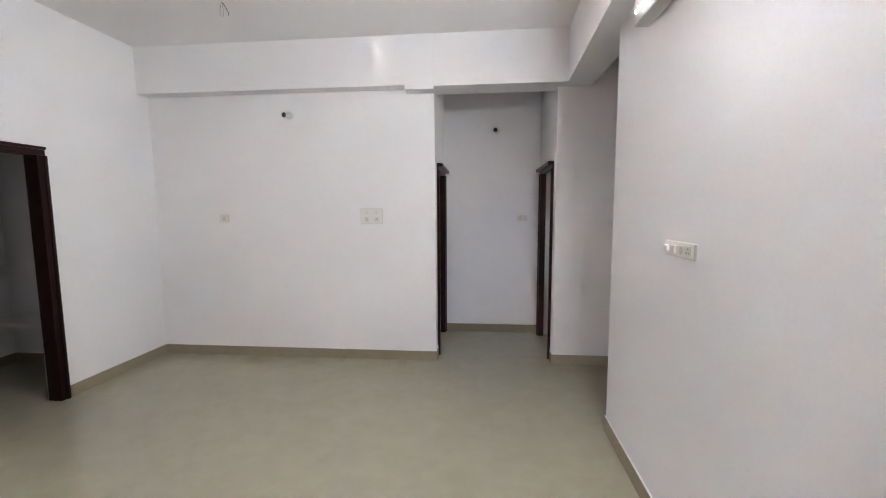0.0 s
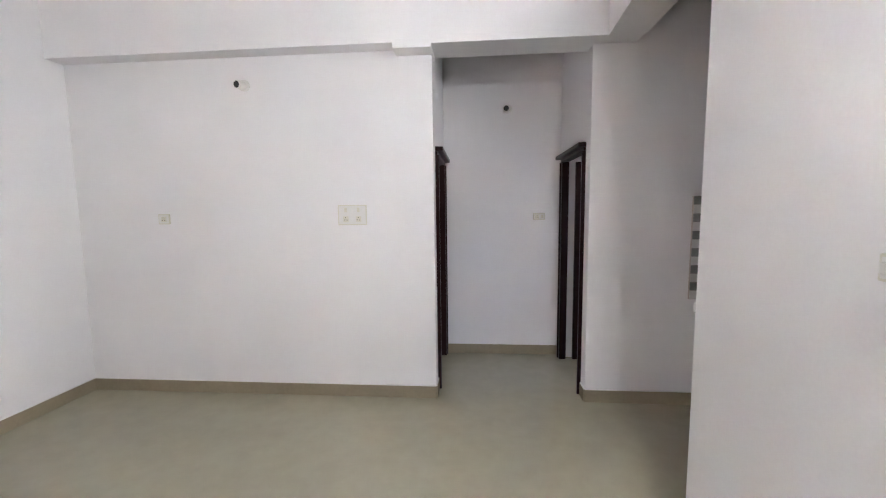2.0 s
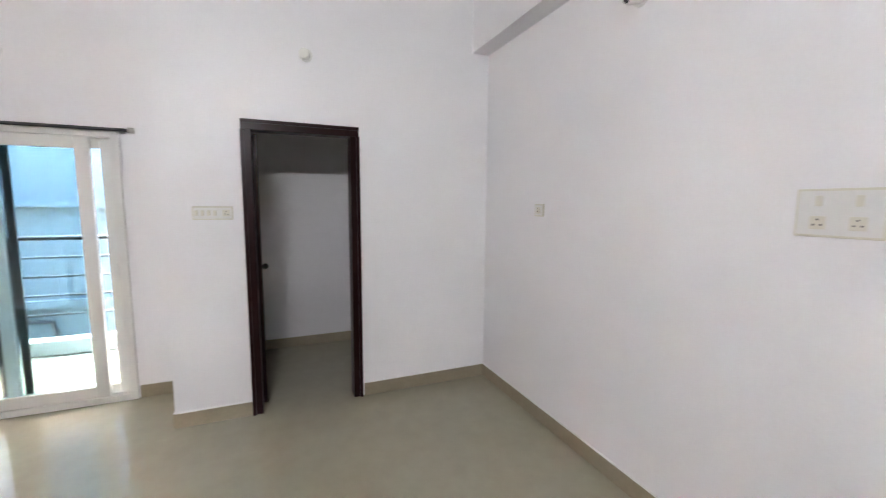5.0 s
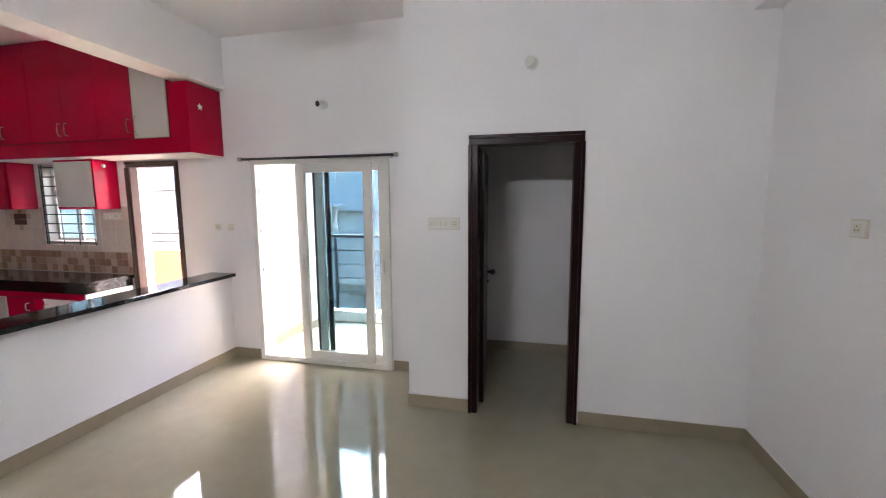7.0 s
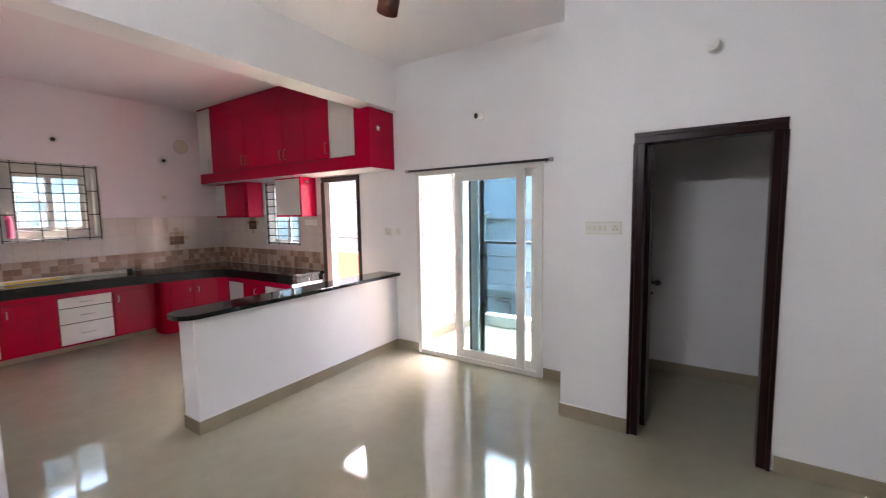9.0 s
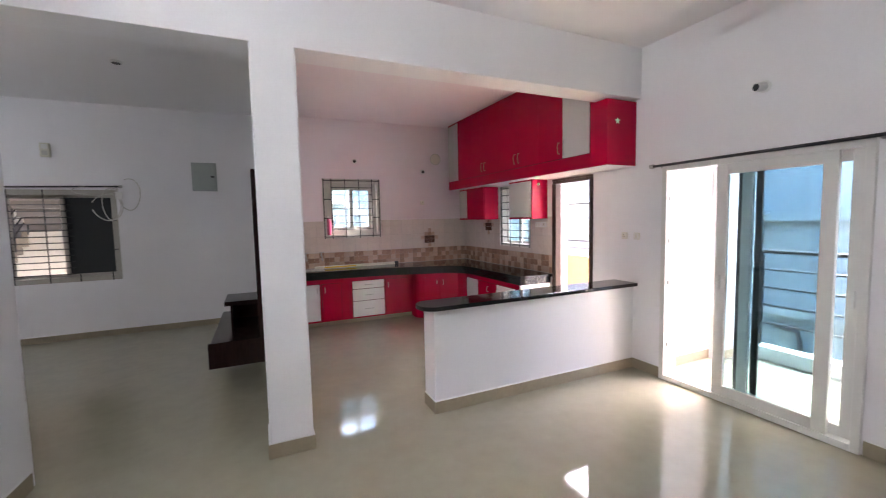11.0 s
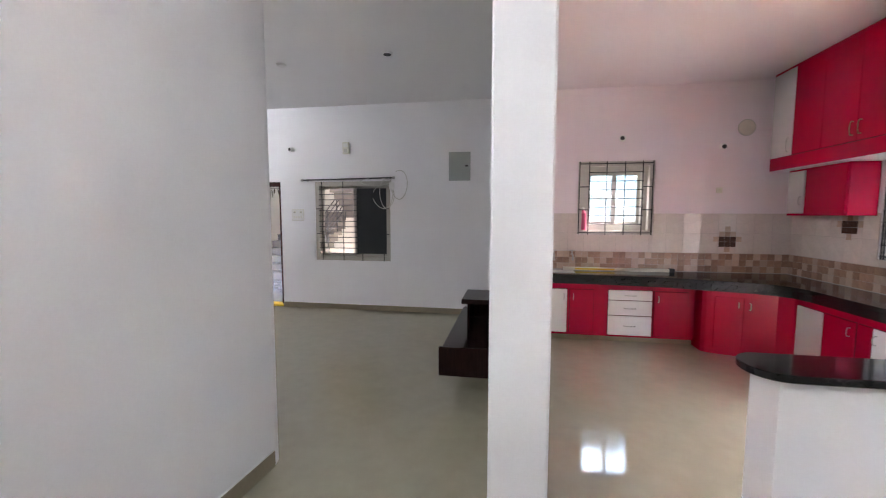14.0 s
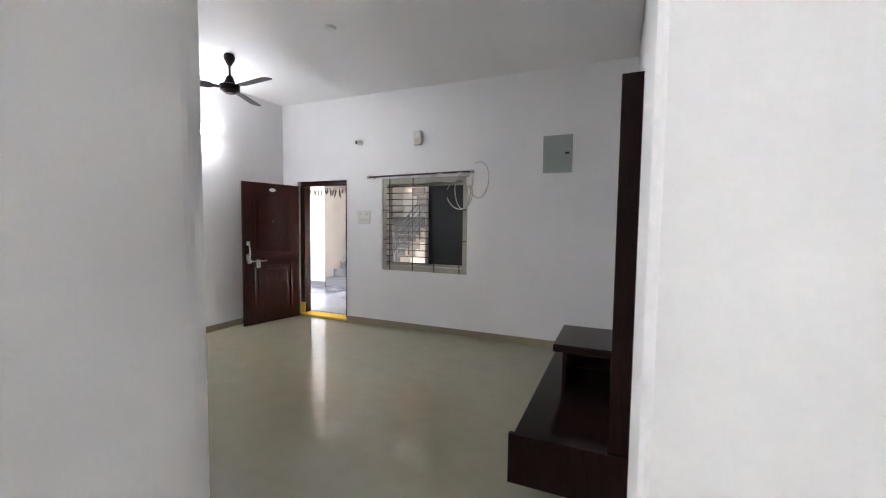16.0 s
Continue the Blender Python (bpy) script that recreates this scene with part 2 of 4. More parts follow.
struct("wall_store", wall_boxes("y", 1.62, NY + 0.15, DX - 0.15, DX, 0, H, [(2.14, 2.87, 0, 2.07)]), PAINT, "white painted wall with the store room doorway", "wall")
struct("wall_jog", box(B(), WX - 0.2, DX - 0.15, 1.62, 1.77, 0, H), PAINT, "short white wall beside the balcony door", "wall")
struct("wall_store_back", box(B(), -5.0, -4.83, 1.62, 3.8, 0, H), PAINT, "plain white store room wall", "wall")
struct("wall_store_south", box(B(), -4.83, WX - 0.2, 1.62, 1.77, 0, H), PAINT, "plain white store room wall", "wall")
struct("wall_store_north", box(B(), -4.83, DX - 0.15, 3.62, 3.8, 0, H), PAINT, "plain white store room wall", "wall")
struct("wall_west", wall_boxes("y", KY - 0.2, 1.62, WX - 0.2, WX, 0, H, [(-3.06, -2.26, 1.16, 2.08), (-1.74, -1.10, 0, 2.06), (-0.18, 1.245, 0, 2.04)]), PAINT, "white painted outer wall with kitchen and balcony doors", "wall")
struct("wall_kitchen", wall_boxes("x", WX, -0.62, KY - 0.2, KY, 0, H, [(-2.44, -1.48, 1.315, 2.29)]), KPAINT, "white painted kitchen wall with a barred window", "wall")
struct("wall_partition", box(B(), -0.74, -0.62, LY, BY - 0.3, 0, HL), PAINT, "white painted wall between kitchen and living room", "wall")
struct("wall_living", wall_boxes("x", -0.62, 4.7, LY - 0.2, LY, 0, HL, [(1.33, 2.63, 0.82, 2.12), (3.25, 4.2, 0, 2.13)]), PAINT, "white painted wall with the entrance door and a barred window", "wall")
struct("wall_living_east", box(B(), 4.5, 4.7, LY, -0.7, 0, HL), PAINT, "white painted living room wall", "wall")
struct("wall_living_north", box(B(), 1.12, 4.7, -0.93, -0.7, 0, HL), PAINT, "white painted living room wall", "wall")
arc = [(0.828 + 0.13 - 0.13 * math.cos(a), -0.93 + 0.13 - 0.13 * math.sin(a)) for a in [radians(d) for d in range(0, 91, 9)]]
struct("wall_east", prism(B(), [(0.985, 2.77), (0.965, 1.7), (0.93, 0.5)] + arc + [(1.12, -0.93), (1.12, 2.77)], 0, H), PAINT, "white painted wall with a softly rounded plaster corner", "wall")
struct("wall_wash_south", box(B(), 1.12, 2.55, 2.62, 2.77, 0, H), PAINT, "plain white wall beside the wash area", "wall")
struct("wall_wash_east", box(B(), 2.4, 2.55, 2.77, NY, 0, H), PAINT, "plain white wall beside the wash area", "wall")
bm = box(B(), -0.805, -0.52, BY - 0.3, BY, 0, 2.752)
bmesh.ops.bevel(bm, geom=[e for e in bm.edges if abs(e.verts[0].co.z - e.verts[1].co.z) > 1], offset=0.012, segments=3, affect="EDGES")
struct("pillar", bm, PAINT, "square white plastered pillar with beige skirting", "pillar")
struct("ceiling_dining", box(B(), -5.05, 2.6, BY - 0.27, 5.22, H, H + 0.15), CEIL, "white painted ceiling of the dining area", "ceiling")
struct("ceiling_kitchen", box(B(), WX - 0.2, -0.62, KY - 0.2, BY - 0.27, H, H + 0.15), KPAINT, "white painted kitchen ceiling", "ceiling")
struct("ceiling_living", box(B(), -0.62, 4.7, LY - 0.2, BY - 0.27, HL, HL + 0.15), CEIL, "white painted living room ceiling", "ceiling")
struct("beam_south", box(B(), WX, 1.0, BY - 0.26, BY, 2.752, H - 0.002), PAINT, "white plastered ceiling beam across the room", "beam")
bm = prism(B(), [(0.697, BY), (1.14, BY), (1.14, 3.85), (0.885, 3.85)], 2.757, H - 0.002)
for v in bm.verts:
    if v.co.z < 3 and v.co.y < 0:
        v.co.z = 2.815
struct("beam_east", bm, PAINT, "white plastered ceiling beam along the wall", "beam")
struct("beam_north", box(B(), DX, -0.65, 3.85, NY + 0.028, 2.776, H - 0.002), PAINT, "white plastered ceiling beam along the wall", "beam")
struct("beam_capital", box(B(), -0.65, -0.37, 3.843, NY + 0.15, 2.732, H - 0.002), PAINT, "white plastered block at the end of the beam", "beam")
struct("beam_passage", box(B(), -0.37, 1.13, 3.85, NY + 0.15, 2.76, H - 0.002), PAINT, "white plastered beam over the passage", "beam")


def skirting(name, a, b, nx, ny, h=0.1, t=0.012, bk=0.0):
    """A beige tile skirting from a to b, standing off the wall to the side (nx, ny)."""
    (ax, ay), (bx, by) = a, b
    pts = [(ax - nx * bk, ay - ny * bk), (bx - nx * bk, by - ny * bk), (bx + nx * t, by + ny * t), (ax + nx * t, ay + ny * t)]
    bm = prism(B(), pts, 0.0, h)
    struct(name, bm, SKIRT, "beige tile skirting along the wall", "baseboard")
    top = prism(B(), [(ax - nx * bk, ay - ny * bk), (bx - nx * bk, by - ny * bk), (bx + nx * t * 0.7, by + ny * t * 0.7), (ax + nx * t * 0.7, ay + ny * t * 0.7)], h, h + 0.006)
    struct("trim", top, WHITEP, "white bead of plaster on the skirting", "trim")


for a, b, nx, ny in [
        ((DX, NY), (-0.38, NY), 0, -1), ((DX, 2.92), (DX, NY + 0.03), 1, 0), ((DX, 1.62), (DX, 2.10), 1, 0),
        ((WX, 1.62), (DX, 1.62), 0, -1), ((WX, 1.27), (WX, 1.62), 1, 0), ((WX, -0.52), (WX, -0.2), 1, 0),
        ((0.82, NY), (2.4, NY), 0, -1), ((-0.38, 5.06), (0.82, 5.06), 0, -1), ((0.985, 2.77), (0.965, 1.7), -1, 0), ((0.965, 1.7), (0.93, 0.5), -1, 0), ((0.93, 0.5), (0.832, -0.79), -1, 0),
        ((0.98, -0.93), (4.5, -0.93), 0, -1), ((4.5, LY), (4.5, -0.86), -1, 0), ((-0.62, LY), (3.25, LY), 0, 1), ((4.2, LY), (4.5, LY), 0, 1),
        ((-0.805, BY), (-0.52, BY), 0, 1), ((-0.52, BY - 0.3), (-0.52, BY + 0.011), 1, 0), ((-0.805, BY - 0.3), (-0.805, BY + 0.011), -1, 0),
        ((-0.62, -4.87), (-0.62, -0.76), 1, 0), ((-0.74, -3.8), (-0.74, -0.76), -1, 0),
        ((-4.83, 1.77), (-4.83, 3.62), 1, 0), ((-4.83, 3.62), (DX - 0.15, 3.62), 0, -1), ((WX, -1.07), (WX, -0.77), 1, 0),
        ((-0.38, 4.0), (-0.38, 4.16), 1, 0), ((0.82, 4.0), (0.82, 4.14), -1, 0), ((1.10, 2.77), (2.4, 2.77), 0, 1)]:
    skirting("baseboard", a, b, nx, ny, 0.085 if min(a[1], b[1]) < -0.8 and min(a[0], b[0]) > -0.7 else 0.1, bk=0.03 if ny < 0 and a[0] < 0 and a[1] > 3.9 else 0.0)


# ---- doors and windows ----
def door_frame(name, axis, u0, u1, w, side, depth, top, width=0.065, proud=0.018, mat=None, label="dark-stained wooden door frame set in a white wall"):
    """A wooden frame round an opening from u0 to u1 (outer edges) in a wall along axis whose seen face lies at w; depth goes back into the wall."""
    mat = mat or DARKWOOD
    t = thing(name, ((u0 + u1) / 2, w, 0) if axis == "x" else (w, (u0 + u1) / 2, 0), label, "door frame", kind="structure")
    f, bk = w + side * proud, w - side * depth
    lo, hi = min(f, bk), max(f, bk)

    def bar(n, ua, ub, za, zb):
        bm = B()
        if axis == "x":
            box(bm, ua, ub, lo, hi, za, zb, 0.005)
        else:
            box(bm, lo, hi, ua, ub, za, zb, 0.005)
        part(n, bm, mat, t)
        bm = B()
        e = 0.02
        l2, h2 = (w + side * 0.001, f + side * 0.012) if side > 0 else (f + side * 0.012, w + side * 0.001)
        if n == "head":
            a2, b2, c2, d2 = ua, ub, zb - e, zb + 0.004
        else:
            c2, d2 = za, zb
            a2, b2 = (ua - 0.004, ua + e) if ua < (u0 + u1) / 2 else (ub - e, ub + 0.004)
        if axis == "x":
            box(bm, a2, b2, l2, h2, c2, d2, 0.003)
        else:
            box(bm, l2, h2, a2, b2, c2, d2, 0.003)
        part("moulding", bm, mat, t)
    bar("jamb", u0, u0 + width, 0, top - width)
    bar("jamb", u1 - width, u1, 0, top - width)
    bar("head", u0, u1, top - width, top)
    return t


door_frame("door_1", "y", 2.105, 2.90, DX, 1, 0.105, 2.10)
t = door_frame("door_2", "y", 4.17, 5.03, -0.38, 1, 0.15, 2.07)
part("cap", box(B(), -0.378, -0.315, 4.15, 5.052, 2.035, 2.07, 0.006), DARKWOOD, t)
t = door_frame("door_3", "y", 4.13, 4.98, 0.82, -1, 0.05, 2.07)
part("cap", box(B(), 0.757, 0.818, 4.11, 5.03, 2.035, 2.07, 0.006), DARKWOOD, t)
door_frame("door_4", "y", -1.77, -1.085, WX, 1, 0.08, 2.075, width=0.055, proud=0.012, mat=SKYLITWOOD, label="wooden kitchen door frame in a brown lightened as by skylight, set in a white wall")
door_frame("door_5", "x", 3.25, 4.2, LY - 0.07, 1, 0.13, 2.13, width=0.075, proud=0.0, mat=DOORWOOD, label="brown-stained wooden entrance door frame with a yellow threshold")

# store room leaf, opened into the room
leaf = thing("store_door", (-3.86, 2.19, 0), "dark brown flush door standing open into the store room", "door")
part("leaf", prism(B(), [(-3.57, 2.165), (-3.57, 2.198), (-4.255, 2.150), (-4.255, 2.117)], 0.012, 2.03), DARKWOOD, leaf)
bm = B()
rod(bm, (-4.19, 2.145, 0.98), (-4.19, 2.195, 0.98), 0.012)
bmesh.ops.create_uvsphere(bm, u_segments=12, v_segments=8, radius=0.026, matrix=Matrix.Translation((-4.19, 2.205, 0.98)))
box(bm, -4.215, -4.165, 2.148, 2.156, 0.86, 1.04, 0.003)
rod(bm, (-4.19, 2.15, 0.89), (-4.19, 2.17, 0.89), 0.010)
part("knob", bm, IRON, leaf, "dark metal door knob on a plate")
ledge = struct("ledge", box(B(), -4.62, DX - 0.15, 3.25, 3.62, 0.49, 0.53, 0.004), CEIL, "plain white stone ledge in the store room", "ledge")
# passage leaf ajar
leaf = thing("passage_door", (1.3, 4.92, 0), "dark brown flush door standing open off the passage", "door")
part("leaf", box(B(), 0.93, 1.30, 4.885, 4.92, 0.012, 2.0, 0.003), DARKWOOD, leaf)
leaf = thing("bedroom_door", (-0.9, 4.95, 0), "dark brown flush door standing open off the passage", "door")
part("leaf", box(B(), -1.24, -0.54, 4.945, 4.98, 0.012, 2.0, 0.003), DARKWOOD, leaf)

# entrance leaf: hinged at the frame, opened inward
ent = thing("entrance_door", (4.125, -4.80, 0.0), "polished dark brown panelled entrance door standing open", "door")
L, TH = 0.90, 0.038


def slab(bm, u0, u1, z0, z1, y0, y1, bv=0.006):
    return box(bm, u0, u1, y0, y1, z0, z1, bv)


leaf_parts = [("leaf", slab(B(), 0, L, 0.012, 2.05, -TH / 2, TH / 2, 0.003), DOORWOOD, "")]
for z0, z1 in ((0.16, 0.86), (1.02, 1.90)):
    for s in (1, -1):
        y0, y1 = (TH / 2 - 0.002, TH / 2 + 0.010) if s > 0 else (-TH / 2 - 0.010, -TH / 2 + 0.002)
        fr = B()
        for u0, u1, a, b in ((0.14, 0.17, z0, z1), (0.73, 0.76, z0, z1), (0.17, 0.73, z0, z0 + 0.03), (0.17, 0.73, z1 - 0.03, z1)):
            slab(fr, u0, u1, a, b, y0, y1, 0.004)
        leaf_parts.append(("panel_moulding", fr, DOORWOOD, ""))
        leaf_parts.append(("panel", slab(B(), 0.21, 0.69, z0 + 0.07, z1 - 0.07, y0, y1 - 0.003 * s if s > 0 else y1, 0.005), DOORWOOD, ""))
hd = B()
tube_path(hd, [Vector(p) for p in ((0.83, 0.02, 1.17), (0.83, 0.055, 1.15), (0.83, 0.06, 1.09), (0.83, 0.055, 1.03), (0.83, 0.02, 1.01))], 0.009)
slab(hd, 0.805, 0.855, 1.155, 1.21, 0.018, 0.026, 0.003)
slab(hd, 0.80, 0.86, 0.95, 1.03, 0.018, 0.026, 0.003)
leaf_parts.append(("pull_handle", hd, STEEL, "steel pull handle with round plates"))
lk = B()
rod(lk, (0.56, 0.035, 0.925), (0.86, 0.035, 0.925), 0.008)
slab(lk, 0.66, 0.72, 0.83, 0.945, 0.019, 0.04, 0.004)
slab(lk, 0.79, 0.85, 0.90, 0.95, 0.019, 0.045, 0.004)
leaf_parts.append(("bolt", lk, STEEL, "steel sliding bolt"))
pl = B()
bmesh.ops.create_cone(pl, cap_ends=True, segments=24, radius1=0.05, radius2=0.05, depth=0.006, matrix=Matrix.Translation((0.45, 0.022, 1.955)) @ pose(0, 0, 0, 90, 0, 0) @ Matrix.Diagonal((1, 0.5, 1, 1)))
leaf_parts.append(("name_plate", pl, WHITEP, "oval white plate"))
pk = B()
rod(pk, (0.45, 0.018, 1.5), (0.45, 0.026, 1.5), 0.014, 16)
leaf_parts.append(("peephole", pk, STEEL, "small brass peephole"))
for n, bm, mt, lb in leaf_parts:
    part(n, bm, mt, ent, lb)
ang = math.atan2(-3.93 + 4.80, 4.30 - 4.125)
for o in ent.children:
    o.matrix_parent_inverse = Matrix.Identity(4)
ent.matrix_world = Matrix.Translation((4.125, -4.80, 0)) @ Matrix.Rotation(ang, 4, "Z")

struct("threshold", box(B(), 3.25, 4.2, LY - 0.2, LY + 0.01, 0.001, 0.03, 0.004), YELLOW, "yellow painted door threshold", "threshold")
struct("threshold_post", box(B(), 4.122, 4.203, LY - 0.068, LY - 0.052, 0.03, 0.20, 0.002), YELLOW, "yellow painted foot of the door frame", "threshold")


# balcony sliding door
def framed(name, parent, axis_x, y0, y1, z0, z1, wd, th, mat, label=""):
    """A rectangular frame in a plane of constant x."""
    bm = B()
    a, b = axis_x - th / 2, axis_x + th / 2
    box(bm, a, b, y0, y0 + wd, z0, z1, 0.004)
    box(bm, a, b, y1 - wd, y1, z0, z1, 0.004)
    box(bm, a, b, y0 + wd, y1 - wd, z0, z0 + wd, 0.004)
    box(bm, a, b, y0 + wd, y1 - wd, z1 - wd, z1, 0.004)
    return part(name, bm, mat, parent, label)


def pane(parent, x, y0, y1, z0, z1, mat, name="pane"):
    o = part(name, box(B(), x - 0.003, x + 0.003, y0, y1, z0, z1), mat, parent)
    o.visible_shadow = False
    return o


sd = thing("window_1", (WX, 0.53, 0), "white framed sliding glass balcony door, one leaf slid open", "sliding door", kind="structure")
framed("window_frame", sd, WX - 0.035, -0.195, 1.26, 0.0, 2.055, 0.05, 0.13, UPVC)
s1 = framed("sash", sd, WX - 0.005, 0.30, 1.08, 0.05, 2.005, 0.085, 0.04, UPVC)
pane(s1, WX - 0.005, 0.385, 0.995, 0.135, 1.92, TINT)
s2 = framed("sash", sd, WX - 0.055, 0.47, 1.205, 0.05, 2.005, 0.075, 0.04, UPVC)
pane(s2, WX - 0.055, 0.545, 1.13, 0.125, 1.93, TINT)
s3 = framed("mesh_sash", sd, WX - 0.085, 0.42, 0.60, 0.06, 1.99, 0.05, 0.018, RUBBER, "dark edge of the sliding insect screen")
for y, z in ((1.185, 1.02), (0.34, 1.02)):
    part("handle", box(B(), WX + 0.012, WX + 0.03, y - 0.012, y + 0.012, z - 0.06, z + 0.06, 0.004), UPVC, sd, "small white sash handle")
for z in (0.35, 0.95, 1.35, 1.75):
    part("striker", box(B(), WX - 0.02, WX + 0.0, -0.146, -0.125, z - 0.02, z + 0.02, 0.003), UPVC, sd)


def curtain_rod(a, b, off, label, r=0.012):
    a, b = Vector(a), Vector(b)
    t = thing("curtain_rod", (a + b) / 2, label, "curtain rod")
    part("pole", rod(B(), a, b, r, 12), IRON, t, smooth=True)
    d = (b - a).normalized()
    for p, s in ((a, -1), (b, 1)):
        bm = B()
        rod(bm, p, p + d * 0.035 * s, r * 1.7, 12)
        part("finial", bm, STEEL, t, "steel end cap", True)
        bm = B()
        q = p - d * 0.05 * s
        rod(bm, q, q + Vector(off), 0.008, 8)
        rod(bm, q + Vector(off) * 0.86, q + Vector(off), 0.022, 12)
        part("bracket", bm, STEEL, t)
    return t


curtain_rod((WX + 0.07, -0.255, 2.058), (WX + 0.07, 1.335, 2.058), (-0.07, 0, 0), "thin dark metal curtain rod over the balcony door")
curtain_rod((2.80, LY + 0.06, 2.145), (1.27, LY + 0.06, 2.165), (0, -0.06, 0), "thin dark metal curtain rod over the barred window")


def barred_window(name, at, wd, ht, rz, label, rows, margin, open_left, dark_right, half_bars):
    """A window with an outer stone or metal surround, a sliding pair of sashes and an iron grille; local x runs along the wall, y into it."""
    t = thing(name, at, label, "window", kind="structure")
    m = []
    bm = B()
    s, d = (0.06, 0.17) if margin else (0.07, 0.17) if dark_right else (0.04, 0.17)
    for x0, x1, z0, z1 in ((0, s, 0, ht), (wd - s, wd, 0, ht), (s, wd - s, 0, s), (s, wd - s, ht - s, ht)):
        box(bm, x0, x1, 0.016, d, z0, z1, 0.003)
    m.append(part("window_frame", bm, SASHGREY if dark_right else GREYSTONE, t, "grey stone window surround"))
    w0, w1, mid = s + margin, wd - s - margin, wd / 2
    bm = B()
    e = 0.045 if margin else 0.035
    for x0, x1, z0, z1 in ((s, w0, s, ht - s), (w1, wd - s, s, ht - s), (w0, w1, s, s + margin), (w0, w1, ht - s - margin, ht - s), ):
        if margin:
            box(bm, x0, x1, 0.10, 0.14, z0, z1, 0.003)
    for x0, x1 in ((w0, mid + 0.03), (mid - 0.03, w1)):
        y = 0.11 if x0 == w0 else 0.135
        za, zb = s + margin, ht - s - margin
        for a, b, c, f in ((x0, x0 + e, za, zb), (x1 - e, x1, za, zb), (x0 + e, x1 - e, za, za + e), (x0 + e, x1 - e, zb - e, zb)):
            box(bm, a, b, y, y + 0.022, c, f, 0.003)
    m.append(part("sash", bm, SASHGREY if dark_right else GREYSTONE if margin else UPVC, t, "pale sliding sash"))
    for k, (x0, x1) in enumerate(((w0 + e, mid - 0.02), (mid + 0.02, w1 - e))):
        za, zb = s + margin + e, ht - s - margin - e
        if k == 0 and open_left:
            continue
        mt = RUBBER if (k == 1 and dark_right) else FROST if (k or not margin) else PALEGLASS
        o = part("pane", box(B(), x0, x1, 0.120 + 0.025 * k, 0.126 + 0.025 * k, za, zb), mt, t, "dark closed insect screen" if mt is RUBBER else "")
        if mt is not RUBBER:
            o.visible_shadow = False
        m.append(o)
    r = 0.007
    g0, g1 = 0.02, wd - 0.02
    for i in range(rows + 1):
        z = 0.03 + (ht - 0.06) * i / rows
        if half_bars == 2 and i in (0, rows):
            continue
        full = i in (0, rows) or not half_bars
        a, b = (g0, g1) if full else ((w0, w1) if half_bars == 1 else (w0, mid + 0.12))
        m.append(part("grille_bar", rod(B(), (a, 0.000, z), (b, 0.000, z), r, 6), IRON, t))
    if half_bars == 2:
        uprights = ((w0 + 0.05, ht), (mid - 0.16, ht), (mid + 0.17, 0.13), (w1 - 0.04, 0.13))
    else:
        uprights = [(x, ht) for x in (g0, w0 + 0.01, mid - (w1 - w0) / 6, mid + (w1 - w0) / 6, w1 - 0.01, g1)]
    for x, top in uprights:
        m.append(part("grille_bar", rod(B(), (x, 0.008, 0.0), (x, 0.008, top), r, 6), IRON, t))
    for i in (1, 2):
        z = 0.03 + (ht - 0.06) * i / 3
        for a, b in ((g0, w0 + 0.05 if half_bars == 2 else w0), (w1, g1)):
            m.append(part("grille_bar", rod(B(), (a, 0.000, z), (b, 0.000, z), r, 6), IRON, t))
    for o in m:
        o.matrix_parent_inverse = Matrix.Identity(4)
    t.matrix_world = Matrix.Translation(at) @ Matrix.Rotation(radians(rz), 4, "Z")
    return t


barred_window("window_2", (-1.48, KY, 1.315), 0.96, 0.975, 180, "barred kitchen window in a grey stone surround", 8, 0.075, False, False, 1)
barred_window("window_3", (WX, -3.06, 1.16), 0.80, 0.92, 90, "barred kitchen side window with black iron grille", 8, 0.0, False, False, 0)
barred_window("window_4", (2.63, LY, 0.82), 1.30, 1.30, 180, "barred living room window, one half dark and closed", 14, 0.0, True, True, 2)

# ---- kitchen ----
bm = box(B(), WX, -1.78, -0.745, -0.525, 0, 0.865)
struct("half_wall", bm, PAINT, "low white plastered wall between kitchen and dining area", "low wall")
skirting("baseboard", (WX, -0.525), (-1.78, -0.525), 0, 1)
skirting("baseboard", (-1.78, -0.745), (-1.78, -0.513), 1, 0)
pts = [(WX, -0.47), (WX, -0.775), (-1.80, -0.775)]
cx, cy, rr = -1.80, -0.6225, 0.1525
pts += [(cx + rr * 0.85 * math.cos(radians(a)), cy + rr * math.sin(radians(a))) for a in range(-75, 91, 15)]
tagged(part("bar_top", prism(B(), pts, 0.866, 0.901, 0.006), GRANITE), "polished black granite bar top with a rounded end", "worktop")

# base units
def handle(parent, p, up, out, ln=0.10, mat=None):
    """A small bowed steel handle at p, along up, standing out."""
    p, up, out = Vector(p), Vector(up), Vector(out)
    pts = [p - up * ln / 2, p - up * ln / 2 + out * 0.022, p - up * ln * 0.2 + out * 0.03, p + up * ln * 0.2 + out * 0.03, p + up * ln / 2 + out * 0.022, p + up * ln / 2]
    return part("handle", tube_path(B(), pts, 0.0045, 6), mat or STEEL, parent, "bowed bronze handle" if mat else "bowed steel handle", True)


FY = -3.80


